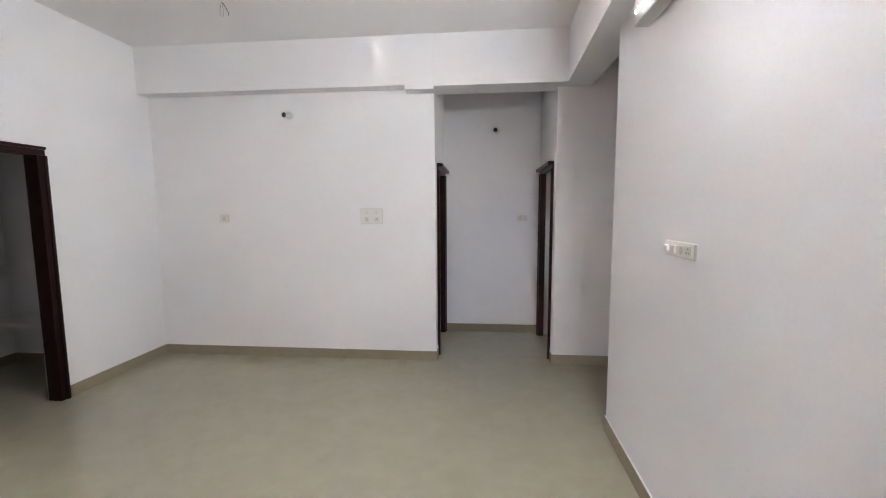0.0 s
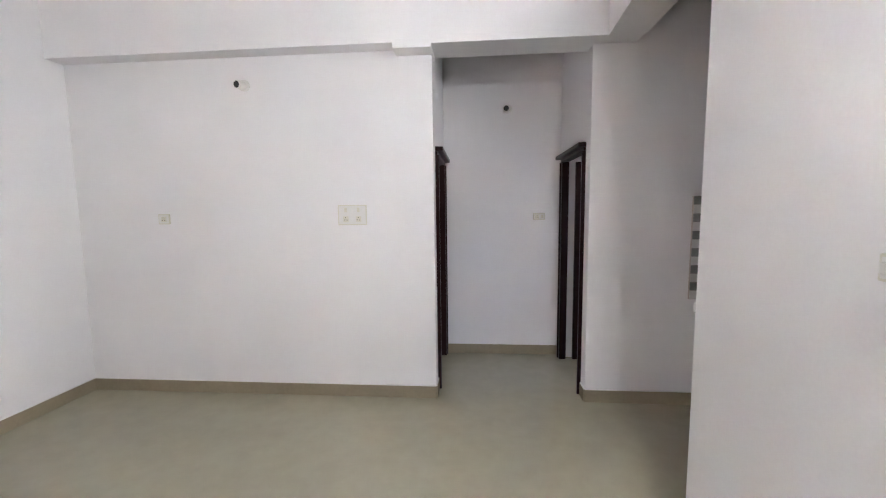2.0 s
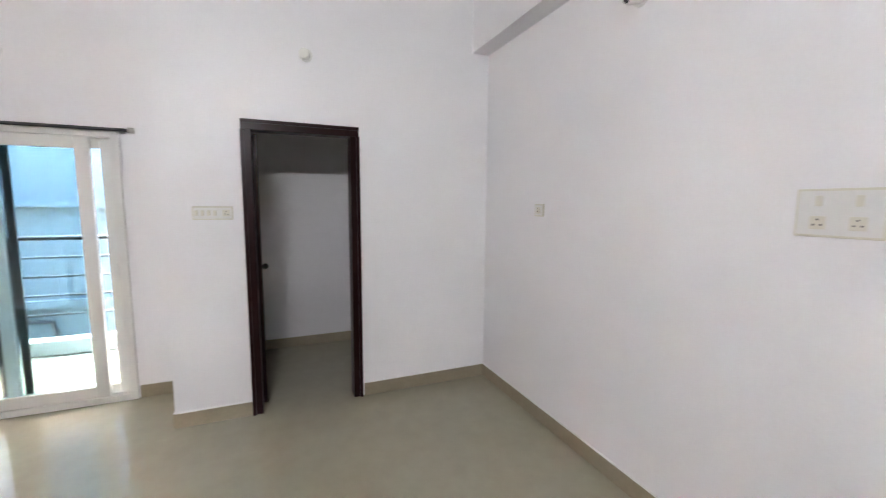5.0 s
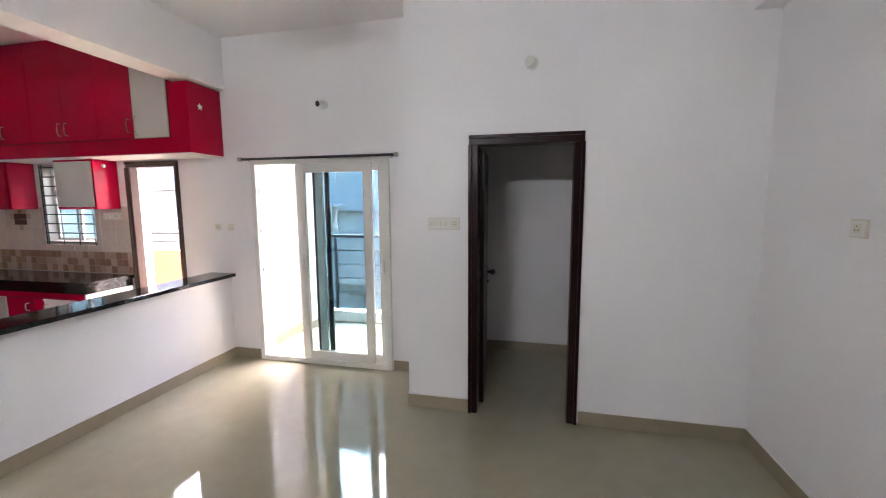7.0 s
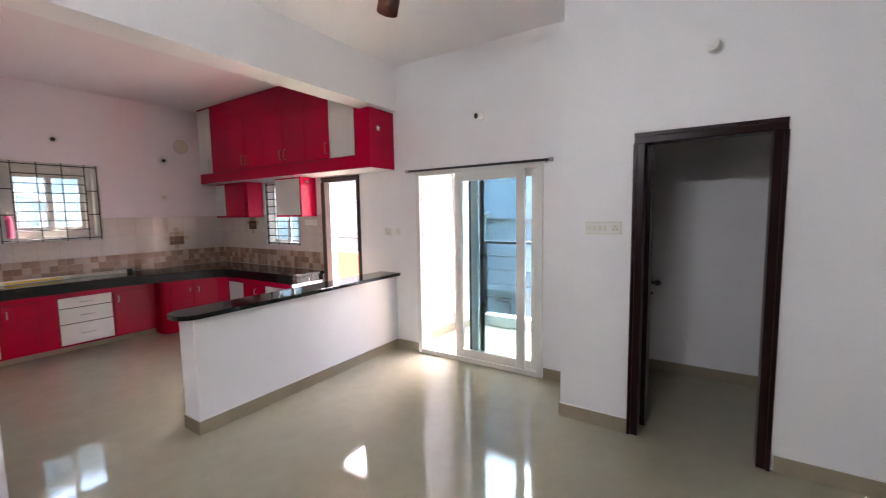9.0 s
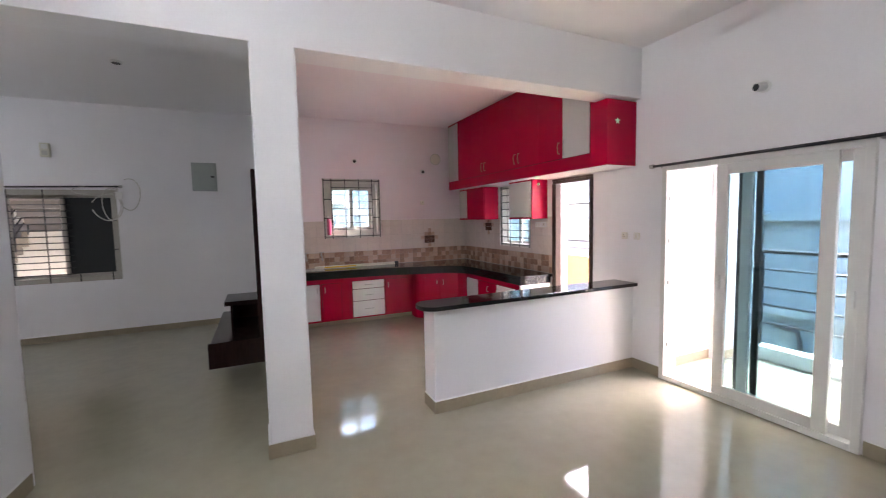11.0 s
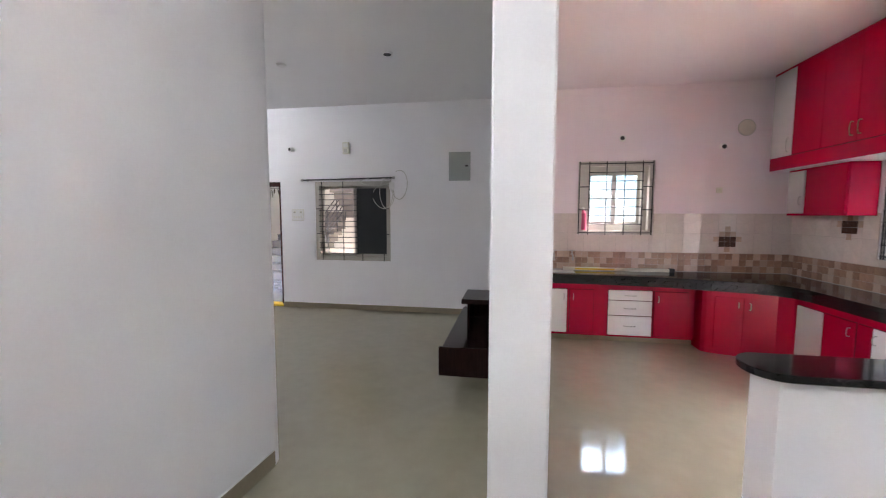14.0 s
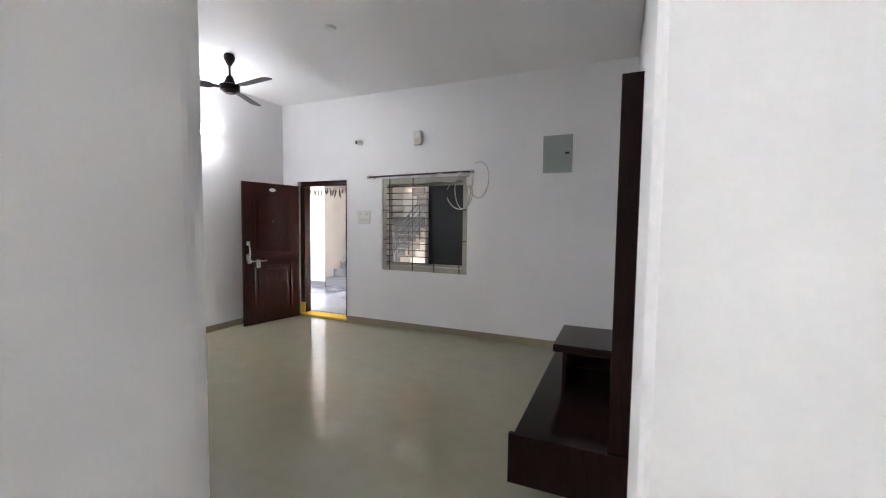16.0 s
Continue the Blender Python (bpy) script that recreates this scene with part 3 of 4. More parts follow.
def base_unit(x0, x1, fronts, label, fy=FY, z0=0.07):
    """A kitchen base unit along the kitchen wall; fronts: (kind, x0, x1, z0, z1, handle side)."""
    t = thing("base_cabinet", ((x0 + x1) / 2, (fy + KY) / 2, 0), label, "kitchen cabinet", "kitchen base units")
    part("body", box(B(), x0, x1, KY + 0.012, fy, z0, 0.72, 0.002), RED, t)
    part("plinth", box(B(), x0, x1, KY + 0.012, fy - 0.05, 0, z0), SKIRT, t, "beige tiled plinth")
    for k, a, b, c, d, hs in fronts:
        mt = {"r": RED, "w": WHITEL}[k[0]]
        nm = "drawer" if k[1:] == "d" else "door"
        part("reveal", box(B(), a - 0.006, b + 0.006, fy, fy + 0.004, c - 0.006, d + 0.006), GAPSHADE, t)
        f = part(nm, box(B(), a, b, fy, fy + 0.018, c, d, 0.003), mt, t, "" if mt is RED else "white laminate front")
        if nm == "drawer":
            handle(f, ((a + b) / 2, fy + 0.018, (c + d) / 2), (1, 0, 0), (0, 1, 0), 0.13)
        elif hs:
            handle(f, (b - 0.04 if hs > 0 else a + 0.04, fy + 0.018, d - 0.09), (0, 0, 1), (0, 1, 0), 0.075)
    return t


base_unit(-1.04, -0.745, [("r", -1.02, -0.76, 0.10, 0.65, 0)], "glossy red kitchen base cabinet")
base_unit(-1.66, -1.04, [("w", -1.31, -1.05, 0.10, 0.65, -1), ("r", -1.63, -1.345, 0.10, 0.65, 1)], "red base cabinet with one white door and one red door")
base_unit(-2.32, -1.66, [("wd", -2.31, -1.805, 0.535, 0.655, 0), ("wd", -2.31, -1.805, 0.345, 0.525, 0), ("wd", -2.31, -1.805, 0.095, 0.335, 0)], "red base cabinet with three white drawers")
base_unit(-2.795, -2.32, [("r", -2.71, -2.335, 0.10, 0.65, 1)], "glossy red base cabinet with a single door")
# corner unit stands forward
cu = thing("corner_cabinet", (-3.3, -3.85, 0), "glossy red two-door corner cabinet standing forward of the row", "kitchen cabinet")
part("body", prism(B(), [(-2.80, KY + 0.012), (WX + 0.012, KY + 0.012), (WX + 0.012, -3.30), (-3.54, -3.30), (-3.44, -3.40), (-2.87, -3.575), (-2.83, -3.60), (-2.80, -3.64)], 0.0, 0.72), RED, cu)
for a, b, hs in ((-3.40, -3.155, 1), (-3.145, -2.90, -1)):
    ya, yb = -3.40 - (a + 3.44) * 0.307, -3.40 - (b + 3.44) * 0.307
    f = part("door", prism(B(), [(a, ya - 0.01), (b, yb - 0.01), (b, yb + 0.012), (a, ya + 0.012)], 0.08, 0.66), RED, cu)
    handle(f, ((b - 0.035) if hs > 0 else (a + 0.035), (ya + yb) / 2 + 0.012, 0.58), (0, 0, 1), (0, 1, 0), 0.075)
# side run
FX = -3.56


def side_unit(y0, y1, fronts, label):
    t = thing("base_cabinet", ((FX + WX) / 2, (y0 + y1) / 2, 0), label, "kitchen cabinet", "kitchen base units")
    part("body", box(B(), WX + 0.012, FX, y0, y1, 0.07, 0.72, 0.002), RED, t)
    part("plinth", box(B(), WX + 0.012, FX - 0.05, y0, y1, 0, 0.07), SKIRT, t, "beige tiled plinth")
    for mt, a, b, hs in fronts:
        part("reveal", box(B(), FX, FX + 0.004, a - 0.006, b + 0.006, 0.094, 0.656), GAPSHADE, t)
        f = part("door", box(B(), FX, FX + 0.018, a, b, 0.10, 0.65, 0.003), mt, t, "" if mt is RED else "white laminate front")
        if hs:
            handle(f, (FX + 0.018, b - 0.04 if hs > 0 else a + 0.04, 0.56), (0, 0, 1), (1, 0, 0), 0.075)
    return t


side_unit(-3.295, -2.55, [(GREY, -3.27, -2.93, 0), (RED, -2.91, -2.56, 1)], "red base cabinet with one pale door")
t = side_unit(-2.545, -1.84, [(RED, -2.53, -2.40, 0), (WHITEL, -2.38, -1.95, -1)], "red base cabinet with a white end panel")
part("end_panel", box(B(), WX + 0.012, FX + 0.01, -1.838, -1.818, 0.02, 0.72, 0.002), WHITEL, t, "white laminate end panel")
outline = [(-0.745, KY), (WX, KY), (WX, -1.80), (-3.53, -1.80), (-3.51, -3.05), (-3.46, -3.24), (-3.36, -3.36), (-3.2, -3.44), (-2.8, -3.56), (-2.5, -3.655), (-2.1, -3.72), (-1.6, -3.76), (-0.745, -3.78)]
ct = thing("kitchen_worktop", (-2.4, -4.0, 0.72), "polished black granite L-shaped kitchen worktop", "worktop")
part("slab", prism(B(), outline, 0.80, 0.842, 0.004), GRANITE, ct)
inner = [(-0.745, KY + 0.01), (WX + 0.01, KY + 0.01), (WX + 0.01, -1.815), (-3.545, -1.815), (-3.525, -3.05), (-3.475, -3.25), (-3.372, -3.372), (-3.205, -3.453), (-2.805, -3.573), (-2.505, -3.668), (-2.1, -3.733), (-1.6, -3.773), (-0.745, -3.792)]
part("fascia", prism(B(), inner, 0.722, 0.80), GRANITE, ct, "black granite band under the worktop")

# overhead cabinets
OX = -3.65
oc = thing("overhead_cabinet", ((OX + WX) / 2, -2.3, 2.1), "long glossy red overhead cabinet with two pale doors", "kitchen cabinet")
part("body", box(B(), WX + 0.002, OX, KY + 0.2, BY - 0.27, 2.10, 3.22, 0.002), RED, oc)
part("end_box", box(B(), WX + 0.002, OX, BY - 0.269, -0.512, 2.10, 2.735, 0.003), RED, oc)
part("underside", box(B(), WX + 0.003, OX - 0.004, KY + 0.21, -0.516, 2.094, 2.099), WHITEL, oc, "white laminate underside")
part("door", box(B(), OX, OX + 0.018, -4.06, -3.695, 2.245, 3.19, 0.003), GREY, oc, "pale grey laminate door")
# dark red sheets behind the doors, painting shade into the gaps
part("reveal", box(B(), OX, OX + 0.005, -4.066, -0.729, 2.24, 2.735), GAPSHADE, oc)
part("reveal", box(B(), OX, OX + 0.005, -4.066, BY - 0.275, 2.735, 3.195), GAPSHADE, oc)
ys = [-3.69 + i * 0.427 for i in range(7)]
for i in range(6):
    d = part("door", box(B(), OX, OX + 0.018, ys[i] + 0.002, ys[i + 1] - 0.002, 2.245, 3.19 if i < 5 else 3.19, 0.003), RED, oc)
    hs = (0, 1, -1, 1, -1, 1)[i]
    if hs:
        handle(d, (OX + 0.018, ys[i + 1] - 0.045 if hs > 0 else ys[i] + 0.045, 2.36), (0, 0, 1), (1, 0, 0), 0.12, BRONZE)
d = part("door", box(B(), OX, OX + 0.018, -1.125, -0.735, 2.245, 2.95, 0.003), GREY, oc, "pale grey laminate door")
handle(d, (OX + 0.018, -1.08, 2.36), (0, 0, 1), (1, 0, 0), 0.17)
handle([o for o in oc.children if o.name.startswith("door")][0], (OX + 0.018, -3.74, 2.36), (0, 0, 1), (1, 0, 0), 0.15)


def small_cabinet(y0, y1, white0, white1, label):
    x1 = -3.79
    t = thing("wall_cabinet", ((x1 + WX) / 2, (y0 + y1) / 2, 1.575), label, "kitchen cabinet", "small wall cabinets")
    part("body", box(B(), WX + 0.010, x1, y0, y1, 1.575, 2.092, 0.002), RED, t)
    d = part("door", box(B(), x1, x1 + 0.016, white0, white1, 1.60, 2.07, 0.003), GREY, t, "pale grey laminate door")
    handle(d, (x1 + 0.016, white1 - 0.03 if white1 < -3 else white0 + 0.04, 1.74), (0, 0, 1), (1, 0, 0), 0.09)
    return t


t = small_cabinet(-3.96, -3.09, -3.94, -3.68, "small red wall cabinet with one pale door")
part("door", box(B(), -3.79, -3.774, -3.66, -3.11, 1.60, 2.07, 0.003), RED, t)
small_cabinet(-2.41, -1.88, -2.39, -1.90, "small red wall cabinet with a pale door")

# ---- living room ----
tv = thing("tv_unit", (-0.35, -2.6, 0.26), "dark wenge wall-hung television unit with stepped shelves", "tv unit")
part("back_panel", box(B(), -0.62, -0.478, -1.95, -1.76, 0.26, 2.11, 0.004), WENGE, tv)
part("low_box", box(B(), -0.60, -0.052, -3.35, -1.73, 0.275, 0.47, 0.004), WENGE, tv)
part("low_top", box(B(), -0.60, -0.066, -3.35, -1.755, 0.47, 0.478, 0.002), WENGE, tv)
part("front_panel", box(B(), -0.60, -0.046, -1.755, -1.725, 0.272, 0.51, 0.004), WENGE, tv)
part("niche_side", box(B(), -0.222, -0.20, -2.90, -2.43, 0.478, 0.718, 0.003), WENGE, tv)
part("niche_back", box(B(), -0.60, -0.222, -2.90, -2.878, 0.478, 0.718, 0.003), WENGE, tv)
part("shelf", box(B(), -0.60, -0.146, -2.93, -2.40, 0.718, 0.765, 0.005), WENGE, tv)


# ---- lamps ----
def tube_light(name, a, b, off, label, glow, deep, tall):
    """A batten with a lit fluorescent tube between a and b; off: the way out from the wall."""
    a, b, off = Vector(a), Vector(b), Vector(off)
    t = thing(name, (a + b) / 2, label, "tube light")
    d = (b - a).normalized()
    bm = B()
    c = [a, b, a + off * deep, b + off * deep]
    lo = [min(p[i] for p in c) for i in range(3)]
    hi = [max(p[i] for p in c) for i in range(3)]
    box(bm, lo[0], hi[0], lo[1], hi[1], lo[2] - tall, hi[2] + tall, 0.008)
    part("batten", bm, WHITEP, t, "white batten")
    p, q = a + off * 0.065, b + off * 0.065
    part("tube", rod(B(), p + d * 0.03, q - d * 0.03, 0.014, 16), glow, t, "lit cool white tube", True)
    for e, s in ((p, 1), (q, -1)):
        bm = B()
        rod(bm, e, e + d * 0.03 * s, 0.018, 12)
        rod(bm, e + d * 0.012 * s, e + d * 0.012 * s - off * 0.04, 0.012, 8)
        part("lamp_holder", bm, WHITEP, t)
    return t


tube_light("tube_light", (0.956, 2.22, 2.60), (0.935, 1.06, 2.60), (-1, 0, 0), "lit fluorescent tube light on a white batten", TUBE, 0.058, 0.065)
tube_light("tube_light", (4.5, -3.72, 2.64), (4.5, -2.5, 2.64), (-1, 0, 0), "lit fluorescent tube light on the living room wall", TUBE_DIM, 0.03, 0.045)


def ceiling_fan(at, drop, turn, label):
    """A three-bladed ceiling fan on a down rod."""
    x, y, z = at
    t = thing("ceiling_fan", at, label, "ceiling fan")
    bm = B()
    rod(bm, (x, y, z), (x, y, z - 0.035), 0.045, 20, 0.06)
    rod(bm, (x, y, z - 0.035), (x, y, z - 0.075), 0.06, 20, 0.048)
    rod(bm, (x, y, z - 0.075), (x, y, z - 0.13), 0.048, 20, 0.016)
    part("canopy", bm, DARKWOOD, t, smooth=True)
    part("down_rod", rod(B(), (x, y, z - 0.08), (x, y, z - drop + 0.05), 0.012, 10), DARKWOOD, t)
    bm = B()
    rod(bm, (x, y, z - drop + 0.12), (x, y, z - drop + 0.04), 0.03, 20, 0.06)
    rod(bm, (x, y, z - drop + 0.04), (x, y, z - drop + 0.02), 0.06, 24, 0.105)
    rod(bm, (x, y, z - drop + 0.02), (x, y, z - drop - 0.035), 0.105, 24, 0.10)
    rod(bm, (x, y, z - drop - 0.035), (x, y, z - drop - 0.065), 0.10, 24, 0.05)
    part("motor", bm, DARKWOOD, t)
    for k in range(3):
        bm = B()
        prism(bm, [(0.09, -0.022), (0.16, -0.03), (0.20, -0.062), (0.62, -0.07), (0.65, -0.05), (0.665, 0.0), (0.65, 0.05), (0.62, 0.07), (0.20, 0.058), (0.16, 0.03), (0.09, 0.022)], -0.003, 0.003)
        bmesh.ops.transform(bm, matrix=Matrix.Translation((x, y, z - drop - 0.005)) @ pose(0, 0, 0, 0, 0, turn + 120 * k) @ pose(0, 0, 0, 11, 0, 0), verts=bm.verts)
        part("blade", bm, WENGE, t)
    return t


ceiling_fan((3.52, -3.14, HL), 0.36, 54, "dark brown three-bladed ceiling fan at rest")
ceiling_fan((-2.14, 1.12, H), 0.30, 105, "dark brown three-bladed ceiling fan at rest")


# ---- small wall fittings ----
def holder(at, out, label="white round lamp holder on the wall", mat=None):
    """A stub of a lamp holder standing out from a wall."""
    p, o = Vector(at), Vector(out).normalized()
    t = thing("lamp_holder", at, label, "lamp holder", "bare lamp holders")
    part("rose", rod(B(), p, p + o * 0.012, 0.045, 20), mat or WHITEP, t, smooth=False)
    tilt = (o + Vector((o.y * 0.25, -o.x * 0.25, -0.12))).normalized()
    a = p + o * 0.008
    part("socket", rod(B(), a, a + tilt * 0.075, 0.033, 16), mat or WHITEP, t)
    # the socket is solid; a black disc paints the shade inside it
    if mat is None:
        part("bore", rod(B(), a + tilt * 0.07, a + tilt * 0.0765, 0.026, 16), BLACK, t, "black disc drawn as the shaded inside of the socket")
    return t


holder((-1.885, NY, 2.556), (0, -1, 0))
holder((DX, 2.54, 2.571), (1, 0, 0), "white round lamp holder above the store room door", UPVC)
holder((0.277, 5.06, 2.56), (0, -1, 0))
holder((WX, 0.62, 2.547), (1, 0, 0))
holder((-2.02, KY, 2.578), (0, 1, 0))
holder((-3.22, KY, 2.44), (0, 1, 0))
holder((3.0, LY, 2.656), (0, 1, 0))


def plate(name, axis, u0, u1, w, side, z0, z1, items, label):
    """A wiring plate on a wall along axis at w; items: (kind, u, z) with u, z as fractions of the plate."""
    t = thing(name, ((u0 + u1) / 2, w, z0) if axis == "x" else (w, (u0 + u1) / 2, z0), label, "switch plate", "wiring plates")

    def put(nm, ua, ub, za, zb, d0, d1, mat, bv=0.002, parent=None):
        lo, hi = sorted((w + side * d0, w + side * d1))
        bm = box(B(), ua, ub, lo, hi, za, zb, bv) if axis == "x" else box(B(), lo, hi, ua, ub, za, zb, bv)
        return part(nm, bm, mat, parent or t)
    put("plate", u0, u1, z0, z1, 0, 0.012, PLASTIC, 0.004)
    put("insert", u0 + 0.008, u1 - 0.008, z0 + 0.008, z1 - 0.008, 0.012, 0.014, WHITEP, 0.001)
    du, dz = u1 - u0, z1 - z0
    for k, fu, fz in items:
        u, z = u0 + fu * du, z0 + fz * dz
        if k == "s":
            put("switch", u - 0.010, u + 0.010, z - 0.018, z + 0.018, 0.013, 0.021, PLASTIC, 0.003)
        elif k == "k":
            put("socket", u - 0.022, u + 0.022, z - 0.022, z + 0.022, 0.013, 0.017, PLASTIC, 0.002)
            # no pin holes are cut; dark blocks on the face paint their shade
            for a, b in ((0, 0.011), (-0.010, -0.007), (0.010, -0.007)):
                put("hole", u + a - 0.0028, u + a + 0.0028, z + b - 0.0028, z + b + 0.0028, 0.0165, 0.0176, RUBBER, 0.0)
        else:
            put("knob", u - 0.016, u + 0.016, z - 0.016, z + 0.016, 0.013, 0.03, WHITEP, 0.006)
    return t


plate("switch_plate", "x", -1.157, -0.921, NY, -1, 1.44, 1.602, [("s", 0.28, 0.75), ("s", 0.72, 0.75), ("k", 0.28, 0.3), ("k", 0.72, 0.3)], "cream plate with two switches and two sockets")
plate("socket_plate", "x", -2.70, -2.60, NY, -1, 1.46, 1.545, [("k", 0.5, 0.5)], "small cream socket plate")
plate("switch_plate", "y", 1.795, 2.037, DX, 1, 1.425, 1.515, [("s", 0.1, 0.5), ("s", 0.25, 0.5), ("s", 0.4, 0.5), ("s", 0.55, 0.5), ("k", 0.83, 0.5)], "long cream switch plate beside the store room door")
plate("switch_plate", "y", 1.64, 1.90, 0.964, -1, 1.372, 1.442, [("k", 0.17, 0.5), ("s", 0.4, 0.5), ("s", 0.55, 0.5), ("s", 0.68, 0.5), ("f", 0.87, 0.5)], "long cream switch plate with a fan regulator")
plate("switch_plate", "x", 0.545, 0.665, 5.06, -1, 1.435, 1.505, [("k", 0.3, 0.5), ("s", 0.75, 0.5)], "small cream switch plate in the passage")
plate("socket_plate", "y", -0.67, -0.60, WX, 1, 1.35, 1.42, [("k", 0.5, 0.5)], "small cream socket plate by the low wall")
plate("socket_plate", "y", -0.52, -0.45, WX, 1, 1.35, 1.42, [("s", 0.5, 0.5)], "small cream switch plate by the low wall")
plate("switch_plate", "y", -2.13, -1.88, WX + 0.008, 1, 1.455, 1.535, [("s", 0.15, 0.5), ("s", 0.35, 0.5), ("k", 0.75, 0.5)], "cream switch plate on the kitchen tiles")
plate("switch_plate", "x", 2.83, 3.05, LY, 1, 1.48, 1.67, [("k", 0.25, 0.75), ("k", 0.75, 0.75), ("s", 0.2, 0.3), ("s", 0.4, 0.3), ("s", 0.6, 0.3), ("s", 0.8, 0.3)], "cream switch plate beside the entrance door")
plate("socket_plate", "x", -3.24, -3.17, KY, 1, 1.86, 1.93, [("k", 0.5, 0.5)], "small cream socket plate above the tiles")

db = thing("distribution_board", (0.205, LY, 2.112), "grey metal electrical distribution board on the wall", "distribution board")
part("case", box(B(), 0.036, 0.372, LY, LY + 0.03, 2.11, 2.547, 0.006), BOARD, db)
part("door", box(B(), 0.058, 0.35, LY + 0.03, LY + 0.04, 2.13, 2.527, 0.004), BOARD, db)
part("latch", box(B(), 0.065, 0.115, LY + 0.04, LY + 0.047, 2.32, 2.345, 0.002), BLACK, db, "black plastic latch")
bell = thing("door_chime", (2.05, LY, 2.56), "small cream plastic door chime on the wall", "door chime")
part("case", box(B(), 2.0, 2.11, LY, LY + 0.05, 2.555, 2.745, 0.012), PLASTIC, bell)
part("grille", box(B(), 2.025, 2.085, LY + 0.05, LY + 0.053, 2.58, 2.64, 0.001), GREYSTONE, bell)
part("panel", box(B(), 2.02, 2.09, LY + 0.05, LY + 0.054, 2.665, 2.725, 0.003), WHITEP, bell)
wire = thing("wire_loop", (1.3, LY + 0.03, 1.9), "loose coil of pale grey cable hanging from the curtain rod", "cable")
for cx, cz, ra, rb, ph in ((1.16, 2.09, 0.135, 0.225, 1.2), (1.42, 1.88, 0.18, 0.185, 0.4), (1.54, 2.11, 0.25, 0.06, 2.0), (1.36, 1.93, 0.11, 0.22, 2.6)):
    pts = [Vector((cx + ra * math.cos(a + ph), LY + 0.085 + 0.02 * math.sin(2 * a), cz + rb * math.sin(a + ph) * (1 - 0.2 * math.cos(a)))) for a in np.linspace(0, 5.6, 26)]
    part("cable", tube_path(B(), pts, 0.006, 6), GREYSTONE, wire, smooth=True)
part("connector", box(B(), 1.235, 1.315, LY + 0.07, LY + 0.10, 1.98, 2.09, 0.006), WHITEP, wire, "white plastic connector block")
hk = thing("ceiling_wires", (-1.97, 3.10, H), "bare wires and hook hanging from a ceiling fan point", "cable")
for dx, dy, ln in ((-0.05, 0.03, 0.10), (0.03, -0.02, 0.13), (0.05, 0.04, 0.09)):
    pts = [Vector((-1.97 + dx * s * (1.6 - s), 3.10 + dy * s, H - ln * s * (1.5 - 0.5 * s))) for s in np.linspace(0, 1, 7)]
    part("wire", tube_path(B(), pts, 0.003, 5), BLACK if dx > 0.04 else GREYSTONE, hk)
# the BLACK disc paints shade of an empty hole on a solid rose
for x, y, mt, lb in ((0.75, -2.955, BLACK, "ceiling lamp rose with a black disc as its shaded empty hole"), (2.08, -3.075, WHITEP, "white round ceiling rose")):
    t = thing("ceiling_rose", (x, y, HL), lb, "ceiling rose")
    bm = B()
    rod(bm, (x, y, HL), (x, y, HL - 0.02), 0.06, 20, 0.045)
    part("body", bm, WHITEP, t)
    part("hole", rod(B(), (x, y, HL - 0.018), (x, y, HL - 0.022), 0.042, 20), mt, t)
ex = thing("exhaust_cover", (-3.475, KY, 2.67), "round cream cover of a kitchen exhaust hole", "vent cover")
bm = B()
rod(bm, (-3.475, KY, 2.668), (-3.475, KY + 0.012, 2.668), 0.10, 32, 0.094)
part("cover", bm, BEIGEP, ex)
bm = B()
for k in range(24):
    a, b = radians(15 * k), radians(15 * (k + 1))
    rod(bm, (-3.475 + 0.097 * math.cos(a), KY + 0.012, 2.668 + 0.097 * math.sin(a)), (-3.475 + 0.097 * math.cos(b), KY + 0.012, 2.668 + 0.097 * math.sin(b)), 0.006, 6)
part("rim", bm, GREYSTONE, ex, "grey rim of the cover")
st = thing("star_sticker", (-3.785, -0.511, 2.5), "small white star sticker on the red cabinet end", "sticker")
bm = B()
pp = []
for i in range(10):
    r = 0.034 if i % 2 == 0 else 0.015
    a = math.pi / 2 + i * math.pi / 5
    pp.append(bm.verts.new((-3.785 + r * math.cos(a), -0.509, 2.53 + r * math.sin(a))))
fc = bm.faces.new(pp)
ext = bmesh.ops.extrude_face_region(bm, geom=[fc])
for v in [g for g in ext["geom"] if isinstance(g, bmesh.types.BMVert)]:
    v.co.y -= 0.003
bmesh.ops.recalc_face_normals(bm, faces=bm.faces)
part("star", bm, WHITEP, st)
kn = thing("hook", (-3.9, -1.88, 2.03), "small white adhesive hook on the cabinet side", "hook")
bm = B()
bmesh.ops.create_uvsphere(bm, u_segments=12, v_segments=8, radius=0.018, matrix=Matrix.Translation((-3.89, -1.872, 2.03)))
part("body", bm, WHITEP, kn, smooth=True)

